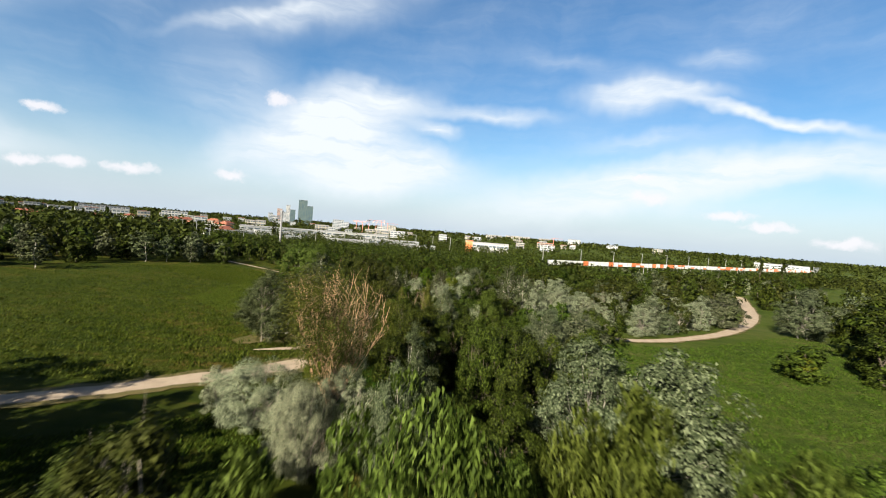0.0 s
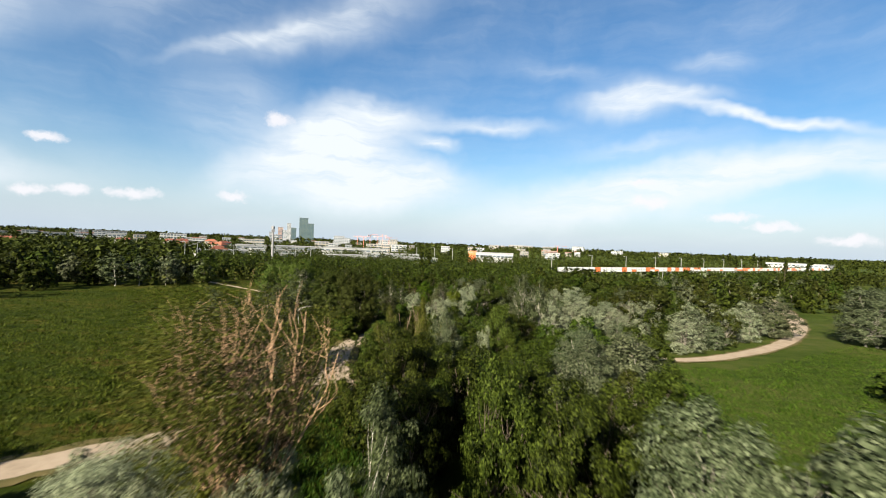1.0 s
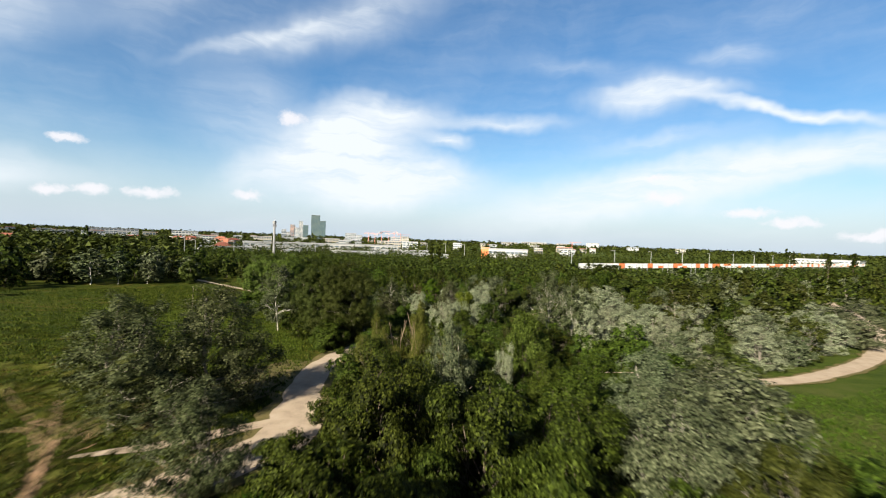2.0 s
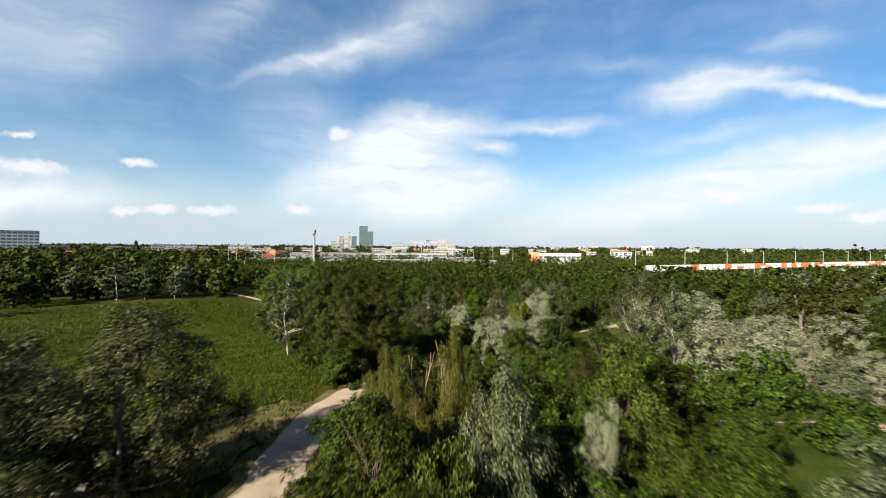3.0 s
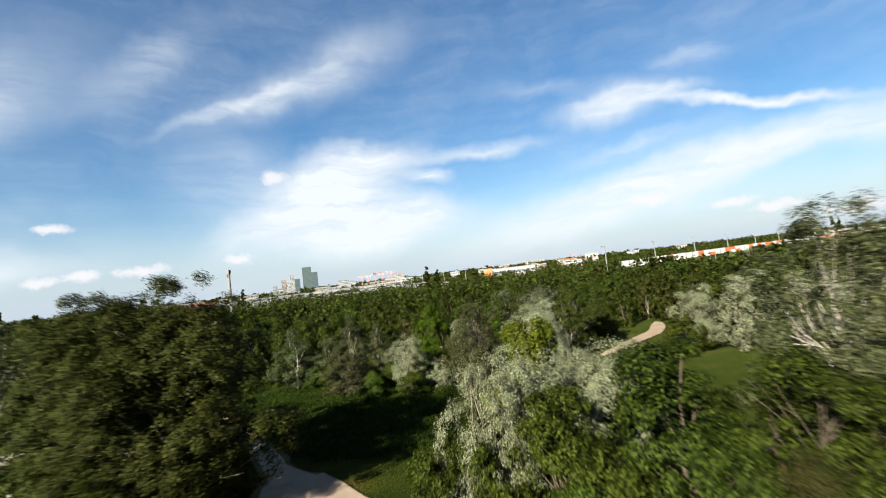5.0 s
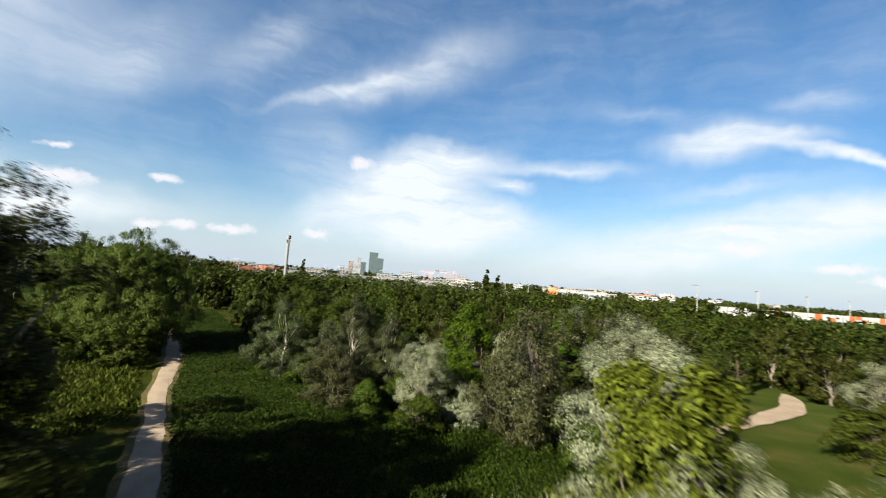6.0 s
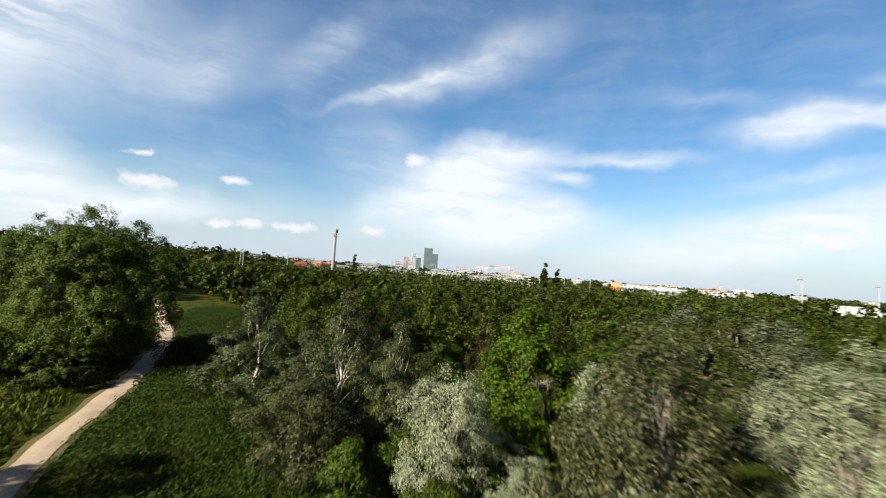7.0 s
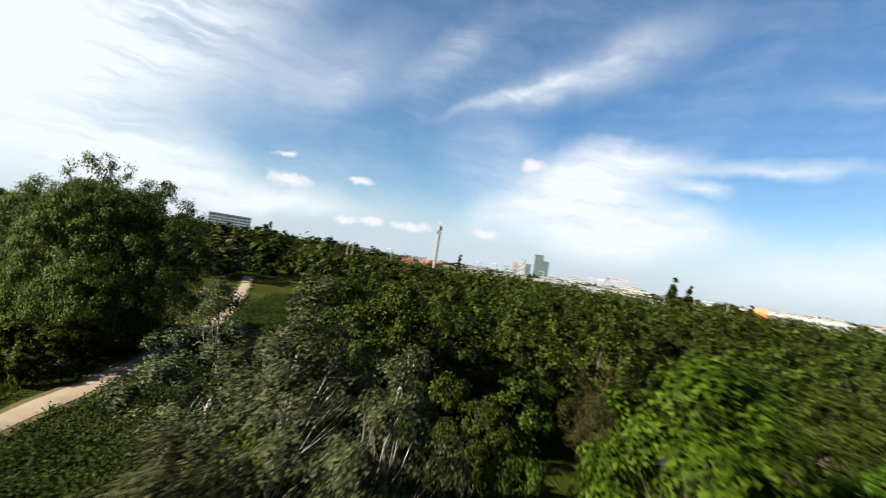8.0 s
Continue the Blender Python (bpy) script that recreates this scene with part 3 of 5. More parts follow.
# kind: name, category, label, then the tree's build; near ones have many small leaves, filling ones fewer and larger
KINDS = {
    # built like grey, but with the leaves darkened for shade
    "dusky": ("grey_poplar", "tree", "olive-grey poplar with a broad crown, shade darkened into its leaf colour", dict(base=0.06, clumps=340, rc=0.19, leaf="leaf_grey_shaded", bark="bark_grey", stems=2, wide=0.72, shell=0.3, limbs=18, lobes=26, lobe=0.12, full=0.5, core=0.5, puff=0.38)),
    "grey": ("grey_poplar", "tree", "grey-green poplar with pale branching limbs", dict(base=0.06, clumps=340, rc=0.19, leaf="leaf_grey", bark="bark_pale", stems=2, wide=0.72, shell=0.3, limbs=18, lobes=26, lobe=0.12, full=0.52, core=0.5, puff=0.38)),
    "silver": ("silver_willow", "tree", "dense silver-leaved willow with rounded lobes", dict(base=0.01, clumps=250, rc=0.17, leaf="leaf_silver", bark="bark_grey", stems=3, wide=0.72, full=0.55, shell=0.7, limbs=15, lobes=18, lobe=0.16, core=0.32, puff=0.4)),
    "dark": ("maple_tree", "tree", "dark green dense broadleaf tree", dict(base=0.01, clumps=180, rc=0.18, leaf="leaf_dark", bark="bark_dark", wide=0.66, full=0.5, shell=0.75, lobes=14, lobe=0.18, core=0.22, puff=0.46)),
    "green": ("ash_tree", "tree", "mid-green leafy tree with a rounded crown", dict(base=0.01, clumps=180, rc=0.19, leaf="leaf_green", bark="bark_dark", wide=0.72, full=0.5, shell=0.75, droop=0.3, lobes=14, lobe=0.175, core=0.22, puff=0.46)),
    "ash": ("leafy_ash_tree", "tree", "light green ash tree with long hanging leaflets", dict(base=0.04, clumps=140, rc=0.2, leaf="leaf_ash", bark="bark_dark", wide=0.7, full=0.5, shell=0.6, droop=0.55, lobes=15, lobe=0.16, puff=0.48)),
    "poplar": ("black_poplar", "tree", "tall olive-green poplar with a loose crown, shade darkened into its leaf colour", dict(base=0.03, clumps=860, rc=0.28, leaf="leaf_poplar_shaded", bark="bark_grey", stems=2, wide=0.9, full=0.38, shell=0.6, limbs=26, trunk_r=0.17, lobes=44, lobe=0.12, core=0.66, puff=0.33)),
    "meadow_poplar": ("black_poplar", "tree", "broad green poplar with a loose crown beside the track, leaf colour brightened as sunlit", dict(base=0.03, clumps=860, rc=0.26, leaf="leaf_poplar_lit", bark="bark_grey", stems=3, wide=0.9, full=0.36, shell=0.6, limbs=34, trunk_r=0.17, lobes=56, lobe=0.11, core=0.6, puff=0.33)),
    "poplarw": ("white_poplar", "tree", "slender white-barked poplar with sparse grey-green leaves", dict(base=0.12, clumps=170, rc=0.16, leaf="leaf_ashen", bark="bark_white", wide=0.7, full=0.8, shell=0.2, limbs=10, trunk_r=0.064, lobes=22, lobe=0.12, low=0.25, core=0.4, puff=0.34, lean=0.15, limb_r=0.34)),
    "round": ("white_poplar", "tree", "round-crowned white poplar with pale limbs", dict(base=0.14, clumps=300, rc=0.15, leaf="leaf_ashen", bark="bark_white", wide=0.68, full=0.62, shell=0.3, limbs=24, trunk_r=0.07, lobes=30, lobe=0.095, low=0.25, core=0.4, puff=0.34, lean=0.5, limb_r=0.36)),
    "willow": ("yellow_willow", "tree", "yellow-green willow with drooping shoots", dict(base=0.25, clumps=150, rc=0.22, leaf="leaf_willow", bark="bark_dead", stems=3, wide=1.0, full=0.8, shell=0.3, droop=0.4, hang=0.45, limbs=12, trunk_r=0.12, lobes=9, puff=0.36)),
    "olive": ("olive_green_willow", "tree", "olive-green feathery willow tree", dict(base=0.06, clumps=170, rc=0.2, leaf="leaf_olive", bark="bark_grey", stems=3, wide=0.75, shell=0.4, limbs=15, lobes=16, lobe=0.155, full=0.55, core=0.2, puff=0.42)),
    "bush": ("shrub", "shrub", "rounded green shrub growing to the ground", dict(base=0.02, clumps=100, rc=0.18, leaf="leaf_green", bark="bark_dark", stems=3, wide=0.55, full=0.5, shell=0.6, limbs=9, trunk_r=0.07, lobes=12, lobe=0.19, puff=0.42)),
    "lime": ("locust_tree", "tree", "fresh bright-green locust tree", dict(base=0.06, clumps=130, rc=0.2, leaf="leaf_lime", bark="bark_dark", stems=2, wide=0.7, shell=0.5, lobes=14, lobe=0.17, full=0.55, puff=0.48)),
    "yellow": ("golden_shrub", "shrub", "golden-yellow leafy shrub among silver willows", dict(base=0.01, clumps=200, rc=0.17, leaf="leaf_yellow", bark="bark_grey", stems=3, wide=0.65, shell=0.6, limbs=9, trunk_r=0.08, lobes=15, lobe=0.16, full=0.5, puff=0.38)),
    "brown": ("dry_shrub", "shrub", "half-dry shrub with reddish-brown twigs", dict(base=0.05, clumps=90, rc=0.3, leaf="leaf_brown", bark="bark_russet", stems=3, wide=0.7, shell=0.2, limbs=30, trunk_r=0.09, puff=0.35)),
}
PROTO = {}
SIZES = {"poplar": (11.0, 9.0), "meadow_poplar": (9.4, 10.0), "poplarw": (8.0, 5.0), "round": (9.0, 7.0), "willow": (6.0, 4.0), "bush": (4.0, 5.0), "brown": (4.0, 5.0), "yellow": (7.0, 5.5)}
LEAVES = {"dusky": 13000, "poplar": 62000, "meadow_poplar": 62000, "silver": 17000, "grey": 16000, "poplarw": 11000, "round": 17000, "willow": 11000, "bush": 6000, "brown": 9000, "yellow": 13000, "dark": 11000, "green": 11000, "ash": 11000}
LEAF = {"dusky": (0.19, 0.13), "willow": (0.24, 0.06), "silver": (0.19, 0.075), "grey": (0.20, 0.14), "poplarw": (0.16, 0.11), "round": (0.17, 0.12), "poplar": (0.18, 0.135), "meadow_poplar": (0.18, 0.135), "brown": (0.16, 0.07), "green": (0.27, 0.15), "ash": (0.36, 0.11)}
# share of the leaves, growth of the leaf, corners, share of clumps and limbs, shapes of each
LEVELS = {"close": (3.0, 0.54, 3, 1.8, 2), "near": (2.3, 0.60, 3, 1.5, 2), "mid": (0.80, 0.96, 3, 1.1, 3), "far": (0.38, 1.26, 3, 0.9, 2), "back": (0.09, 2.8, 3, 0.4, 1)}


def build_shape(key, level):
    """One shape of a kind of tree, at a level of fineness that suits how near the camera passes."""
    name, cat, label, spec = KINDS[key]
    share, grow, corners, thin, _ = LEVELS[level]
    h, w = SIZES.get(key, (7.0, 6.5))
    length, width = LEAF.get(key, (0.25, 0.18))
    s = dict(spec)
    s["clumps"], s["limbs"] = max(24, int(s["clumps"] * thin)), max(3, int(s.get("limbs", 14) * thin ** 1.5))
    s["puff"] = s.get("puff", 0.45) / min(1.0, thin) ** 0.5
    if level in ("far", "back"):
        s["stems"] = 1
    root = tree(SHAPES, name, h, w, leaves=int(LEAVES.get(key, 10500) * share), length=length * grow, width=width * grow, corners=corners, **s)
    tagged(root, label, cat)
    return [root, h, w, False]


SHAPES = np.random.default_rng(7)
turner = random.Random(3)
PLANTED = []


def plant(key, x, y, h, w, level="", group="", label="", filling=False):
    """Sets a tree of that kind with its foot at x, y; the first of each shape is the built one itself."""
    if not level:
        gap = math.hypot(max(0.0, abs(x + 1) - 1), max(0.0, y - 99))
        level = "close" if y > 98 and gap < 12 and not filling else "close" if filling and y > 98 and gap < 15 else "near" if gap < (22 if y > 98 else 0 if filling else 14) else "mid" if gap < (30 if filling else 36) else "far" if gap < 64 else "back"
    pool = PROTO.setdefault((key, level), [])
    if len(pool) < LEVELS[level][4]:
        pool.append(build_shape(key, level))
        pool[-1][0].matrix_basis = pose(0, 0, 0)
    fresh = [q for q in pool if not q[3]]
    slot = fresh[0] if fresh else pool[turner.randrange(len(pool))]
    root, h0, w0, used = slot
    m = pose(x, y, 0, turner.uniform(-2, 2), turner.uniform(-2, 2), turner.uniform(0, 360)) @ Matrix.Diagonal((w / w0, w / w0, h / h0, 1))
    if used:
        ob = copy_thing(root, m @ Matrix.Diagonal((*(1 / k for k in root.scale), 1)))
    else:
        ob, slot[3] = root, True
        ob.matrix_basis = m
    if used and not label:
        ob["label"] = KINDS[key][2]
    if group:
        ob["group"] = group
    elif used and "group" in ob:
        del ob["group"]
    if label:
        ob["label"] = label
    PLANTED.append((x, y, w))
    return ob


# ---- ground and paths ----


def build_ground():
    near = [i * 4.0 for i in range(-60, 81)]
    xs = sorted([-4200, -2500, -1400, -800, -450, -320] + [v for v in near if v <= 240] + [330, 450, 800, 1400, 2500, 4200])
    ys = sorted([-2500, -800, -300, -120, -60] + [i * 4.0 for i in range(-12, 71)] + [330, 450, 650, 1000, 1600, 2600, 4200])
    verts = []
    for y in ys:
        for x in xs:
            z = 0.0
            if -100 < x < 100 and -40 < y < 200:
                z = 0.07 * noise.noise((x * 0.08, y * 0.08, 3.1)) - 0.03
            verts.append((x, y, z))
    nx = len(xs)
    faces = [(j * nx + i, j * nx + i + 1, (j + 1) * nx + i + 1, (j + 1) * nx + i) for j in range(len(ys) - 1) for i in range(nx - 1)]
    me = mesh_from("ground", verts, faces, "grass")
    for p in me.polygons:
        p.use_smooth = True
    tagged(new("ground", me), "mown and wild green meadow grass with dry patches", "ground", kind="structure")


build_ground()


def smooth_line(points, step=1.0):
    """A Catmull-Rom line through the points of (x, y, width), resampled."""
    p = [Vector(q) for q in points]
    p = [p[0] * 2 - p[1]] + p + [p[-1] * 2 - p[-2]]
    out = []
    for i in range(1, len(p) - 2):
        n = max(2, int((p[i + 1] - p[i]).length / step))
        for k in range(n):
            f = k / n
            out.append(0.5 * ((2 * p[i]) + (p[i + 1] - p[i - 1]) * f + (2 * p[i - 1] - 5 * p[i] + 4 * p[i + 1] - p[i + 2]) * f * f + (3 * p[i] - p[i - 1] - 3 * p[i + 1] + p[i + 2]) * f ** 3))
    out.append(p[-2])
    return out


WAYS = []


def ribbon(name, points, z, mat, label, grow=0.0, ragged=0.25, kind="structure", category="path"):
    line = smooth_line(points, 0.8)
    verts, faces, most = [], [], ragged
    for i, q in enumerate(line):
        ragged = most * min(1.0, 0.15 + q.z / 4.0)
        d = (line[min(i + 1, len(line) - 1)] - line[max(i - 1, 0)])
        d = Vector((d.x, d.y, 0)).normalized()
        nrm = Vector((-d.y, d.x, 0))
        wl = q.z / 2 + grow + ragged * (noise.noise((q.x * 0.5, q.y * 0.5, 1.7)) + 0.6 * noise.noise((q.x * 1.7, q.y * 1.7, 4.7)))
        wr = q.z / 2 + grow + ragged * (noise.noise((q.x * 0.5, q.y * 0.5, 9.2)) + 0.6 * noise.noise((q.x * 1.7, q.y * 1.7, 2.2)))
        for f, e in ((-wl, 0.0), (-wl * 0.5, 0.012), (0, 0.02), (wr * 0.5, 0.012), (wr, 0.0)):
            verts.append((q.x + nrm.x * f, q.y + nrm.y * f, z + e))
        if name != "dry_grass_verge":
            WAYS.append((q.x, q.y, q.z))
    for i in range(len(line) - 1):
        for k in range(4):
            a = i * 5 + k
            faces.append((a, a + 1, a + 6, a + 5))
    tagged(new(name, mesh_from(name, verts, faces, mat)), label, category, kind=kind)


MAIN = [(-62, 22, 2.4), (-45, 28.5, 2.4), (-30.2, 35.9, 2.3), (-25.0, 39.7, 2.4), (-20.4, 43.2, 2.6), (-14.2, 49.0, 3.1), (-10.0, 56.0, 3.9), (-10.9, 62, 3.2), (-12.1, 68, 2.8), (-12.3, 73.5, 2.6), (-11.3, 78.5, 2.6), (-9.6, 83.0, 2.6), (-9.6, 87.2, 2.4),
        (-11.3, 90.0, 1.2), (-13.6, 93.2, 1.0), (-17.4, 97.8, 0.95), (-20.8, 102.0, 0.95), (-24.4, 107.0, 1.0), (-28.4, 112.0, 1.0), (-37.4, 121.6, 1.0), (-55, 136.3, 1.0), (-70, 148, 1.3)]
BRANCH = [(-9.4, 88.0, 2.2), (-7.0, 85.0, 3.0), (-3.4, 80.7, 2.8), (-0.4, 78.0, 2.2), (4.2, 76.0, 1.7), (8.6, 74.9, 1.1), (11.5, 74.6, 0.4), (17.5, 75.0, 0.3), (21.8, 75.6, 0.5), (23.4, 75.6, 1.3), (25.6, 75.2, 1.6), (32.6, 74.2, 1.9), (42.1, 78.7, 2.0), (53.2, 86.5, 2.2), (66, 99.0, 2.4), (77, 113.5, 3.0), (88, 131, 3.0), (108, 165, 3)]
LINK = [(-20.6, 52.4, 0.4), (-18.6, 53.4, 0.9), (-16.4, 54.6, 1.1), (-11.4, 58.6, 1.4)]
EAST = [(11.0, 107.6, 0.5), (13.6, 110.4, 1.2), (16.6, 113.4, 1.5), (19.6, 116.6, 1.6), (22.2, 121.4, 1.4), (22.8, 123.4, 0.4)]
GLADE = [(-5.4, 120.5, 1.2), (-3.0, 122.8, 2.0), (-0.6, 125.0, 1.6), (2, 128, 1.0), (4, 134, 1.0)]
for line, wd in ((MAIN[:13], 0.9), (MAIN[12:], 0.3), (BRANCH[10:], 0.4)):
    ribbon("dry_grass_verge", line, 0.05, "dry_verge", "dry yellowish grass along the gravel path", wd, 0.8, category="verge")
SOIL = [(-24, 55, 2.0), (-20, 59.5, 5.5), (-17.6, 64.5, 6.5), (-16.4, 69, 5.0), (-15.6, 74, 2.0)]
ribbon("dry_grass_verge", SOIL, 0.047, "dry_verge", "worn brownish grass beside the gravel path", 0.0, 1.2, category="verge")
ribbon("gravel_path", MAIN, 0.075, "gravel", "pale trodden gravel path through the meadow", ragged=0.42)
ribbon("gravel_path", BRANCH, 0.072, "gravel", "pale gravel path bending through trees and grass")
ribbon("sandy_track", LINK, 0.070, "gravel", "worn sandy track under grey poplars", ragged=0.5)
ribbon("sandy_track", EAST, 0.066, "gravel", "pale sandy track between willows", ragged=0.4)
ribbon("sandy_track", GLADE, 0.069, "gravel", "bare sandy patch among trees", ragged=0.6)

# ---- trees, place by place: x, y, height, width ----
START = [("ash", -1.0, 13.2, 11.0, 7.5), ("ash", 4.2, 13.4, 11.3, 7.5), ("ash", 8.8, 13.4, 9.6, 7.0), ("ash", 1.5, 9.6, 9.6, 6.5), ("ash", -4.8, 11.8, 9.6, 6.5), ("olive", -8.8, 14.8, 8.8, 6.5), ("olive", -12.4, 17.6, 6.4, 6.0), ("olive", -6.4, 9.4, 8.4, 6.0), ("ash", 6.7, 64.6, 7.4, 7.2), ("ash", -1.0, 54.0, 6.2, 5.8)]
for row in START:
    plant(*row)
for row in ((-30.5, 23.0, 10.0, 10.0), (-25.0, 20.5, 10.0, 9.0), (-20.0, 15.5, 10.0, 9.0), (-36.5, 26.0, 10.0, 10.0), (-43.0, 29.0, 10.0, 9.5), (-17.0, 10.0, 10.0, 9.0), (-24.5, 13.0, 10.0, 9.0), (-28.0, 16.0, 10.0, 10.0), (-33.5, 19.5, 10.0, 10.0), (-21.0, 10.0, 10.0, 9.0), (-39.5, 22.0, 10.0, 10.0)):
    plant("green", *row)
WEST_SILVER = [(-12.6, 34.0, 5.0, 6.8), (-5.5, 29.8, 6.8, 4.8), (-9.2, 30.4, 5.4, 5.2), (-7.4, 28.0, 6.0, 4.6), (-16.6, 36.4, 3.4, 4.0)]
for row in WEST_SILVER:
    plant("silver", *row, group="silver willows by the west path")
GREY_EAST = [(9.2, 29.9, 9.0, 7.4), (14.2, 28.6, 9.0, 8.6), (10.6, 47.5, 7.6, 7.4), (14.8, 49.5, 7.4, 7.6), (13.2, 56.5, 6.8, 7.0), (-2.4, 27.6, 7.4, 4.2), (17.6, 57.5, 6.2, 6.0), (4.2, 119.0, 6.4, 6.6), (9.0, 121.0, 6.2, 7.0), (7.0, 112.5, 6.2, 6.6), (0.7, 57.2, 7.8, 4.4)]
for row in GREY_EAST:
    plant("grey", *row)
plant("grey", 69.5, 88.5, 9.6, 13.0, level="near", label="broad grey poplar at the meadow's edge")
plant("grey", 58.0, 94.0, 7.0, 9.0, level="mid")
GREY_WEST = [(-16.9, 60.6, 9.1, 9.4), (-20.4, 56.4, 8.9, 8.4), (-23.6, 61.5, 6.4, 6.0), (-12.0, 49.6, 5.6, 6.2), (-82.7, 128.2, 8.2, 10.7), (-79.0, 131.8, 7.6, 7.8), (-73.5, 134.0, 5.4, 5.6), (-88.0, 100, 7.4, 8.5)]
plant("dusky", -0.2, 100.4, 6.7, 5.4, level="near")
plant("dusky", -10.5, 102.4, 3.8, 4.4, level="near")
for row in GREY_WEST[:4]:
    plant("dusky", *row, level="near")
for row in GREY_WEST[4:]:
    plant("round", *row, label="round grey-leaved poplar standing in the meadow")
CENTRE_DARK = [(8.3, 79.9, 5.6, 5.4), (4.9, 80.4, 6.1, 5.6), (5.8, 34.6, 8.2, 5.2), (-2.3, 49.6, 7.0, 6.4), (2.2, 47.4, 7.2, 6.4), (-1.2, 42.0, 5.6, 5.6), (6.4, 47.5, 6.2, 5.6), (4.4, 29.8, 5.2, 5.2), (0.8, 31.0, 4.6, 4.6), (-4.5, 57.6, 6.5, 5.4), (-20.6, 88.6, 4.8, 5.6), (-15.2, 87.2, 4.2, 5.0), (-13.4, 80.6, 3.6, 4.4), (-4.4, 61.0, 4.4, 5.0), (2.6, 60.0, 4.6, 5.2), (9.4, 69.5, 5.4, 5.6), (56.0, 58.2, 7.9, 7.6), (61.0, 64.3, 9.0, 8.6), (67, 72, 9, 9), (-4.6, 66.5, 4.2, 4.4), (-6.6, 72.0, 5.0, 4.4), (-4.0, 71.6, 4.6, 3.6), (-2.2, 73.4, 4.0, 3.2)]
for row in CENTRE_DARK:
    plant("dark", *row)
CENTRE_GREEN = [(3.0, 35.9, 8.7, 5.8), (4.0, 41.5, 6.8, 5.6), (8.4, 37.2, 7.6, 5.6), (12.0, 38.6, 8.0, 5.2), (5.6, 51.6, 5.4, 5.6), (1.4, 81.0, 4.9, 5.6), (-1.5, 81.8, 4.0, 3.8), (8.6, 57.0, 5.2, 5.4), (11.8, 64.6, 4.4, 5.0), (22.6, 110.0, 5.0, 6.5), (16.8, 44.5, 5.4, 6.0), (4.6, 69.0, 4.2, 4.8), (7.7, 60.5, 5.1, 4.8), (5.0, 66.0, 4.5, 3.8), (7.6, 70.6, 3.6, 4.4)]
for row in CENTRE_GREEN:
    plant("green", *row)
POPLARS = [(-12.9, 84.4, 9.9, 8.8), (-16.8, 85.8, 9.7, 8.2)]
for row in POPLARS:
    plant("poplar", *row, level="near")
for row in ((-30.2, 109.2, 9.5, 10.0), (-34.6, 111.0, 9.3, 9.4)):
    plant("meadow_poplar", *row, level="near")
for row in ((-23.1, 88.0, 9.0, 7.4), (12.0, 82.3, 9.9, 7.2), (14.2, 80.6, 9.3, 6.0)):
    plant("round", *row)
WHITE_POPLARS = [(-1.5, 29.2, 9.2, 4.4), (-10.3, 104.7, 6.4, 4.2), (-15.9, 106.5, 5.6, 4.8), (-8.1, 104.6, 5.5, 3.6), (-12.9, 106.4, 4.4, 4.0)]
for row in WHITE_POPLARS:
    plant("poplarw", *row)
WILLOWS = [(-2.0, 63.3, 8.1, 2.6), (-5.3, 63.6, 7.0, 2.0), (0.4, 62.0, 6.2, 3.2), (-3.4, 61.6, 5.0, 2.8), (-7.2, 67.0, 4.6, 2.8), (-3.4, 74.8, 4.4, 3.6), (-1.1, 69.0, 4.2, 2.8), (0.7, 69.2, 4.4, 3.6)]
for row in WILLOWS:
    plant("willow", *row)
SILVER_MID = [(4.1, 59.8, 6.0, 2.0), (15.6, 79.8, 6.4, 5.6), (20.8, 81.2, 6.5, 6.4), (1.0, 89.6, 2.8, 2.6), (3.1, 92.6, 6.4, 5.4), (-5.4, 102.3, 4.5, 4.6), (-0.6, 102.2, 5.4, 3.8), (5.0, 103.0, 6.3, 5.2), (-3.0, 101.8, 2.4, 2.6), (4.2, 97.0, 5.4, 4.4)]
for row in ((-0.6, 82.4, 5.9, 4.0), (1.5, 83.2, 5.8, 5.0), (4.4, 84.4, 5.6, 6.0), (3.4, 85.6, 5.2, 4.2)):
    plant("silver", *row, level="close")
for row in SILVER_MID:
    plant("silver", *row)
SILVER_EAST = [(28.3, 79.5, 4.4, 5.0), (34.8, 79.0, 5.0, 7.0), (27.5, 90.5, 5.4, 7.0), (34.0, 92.0, 5.6, 8.0), (42.4, 92.5, 5.4, 7.5), (47.0, 88.5, 5.2, 7.0), (19.0, 106.2, 5.6, 4.4), (22.0, 105.0, 5.8, 7.0), (25.0, 101.0, 6.0, 8.0), (28.1, 113.0, 5.8, 9.0), (21.0, 89.0, 5.0, 6.0), (58.0, 102.0, 5.4, 9.0), (50.0, 102, 5.2, 8)]
for row in SILVER_EAST:
    plant("silver", *row, group="silver willows in the eastern thicket")
OLIVES = [(19.6, 60.5, 6.4, 7.4), (13.6, 44.0, 6.2, 5.6), (35.5, 99.8, 7.6, 9.0), (41.0, 104.0, 7.6, 9.0), (34.9, 121.0, 6.4, 9.0), (12.8, 127.0, 5.8, 5.4), (46, 96, 6.5, 8), (2.8, 111.6, 6.0, 6.0), (5.4, 115.6, 6.2, 6.6)]
for row in OLIVES:
    plant("olive", *row)
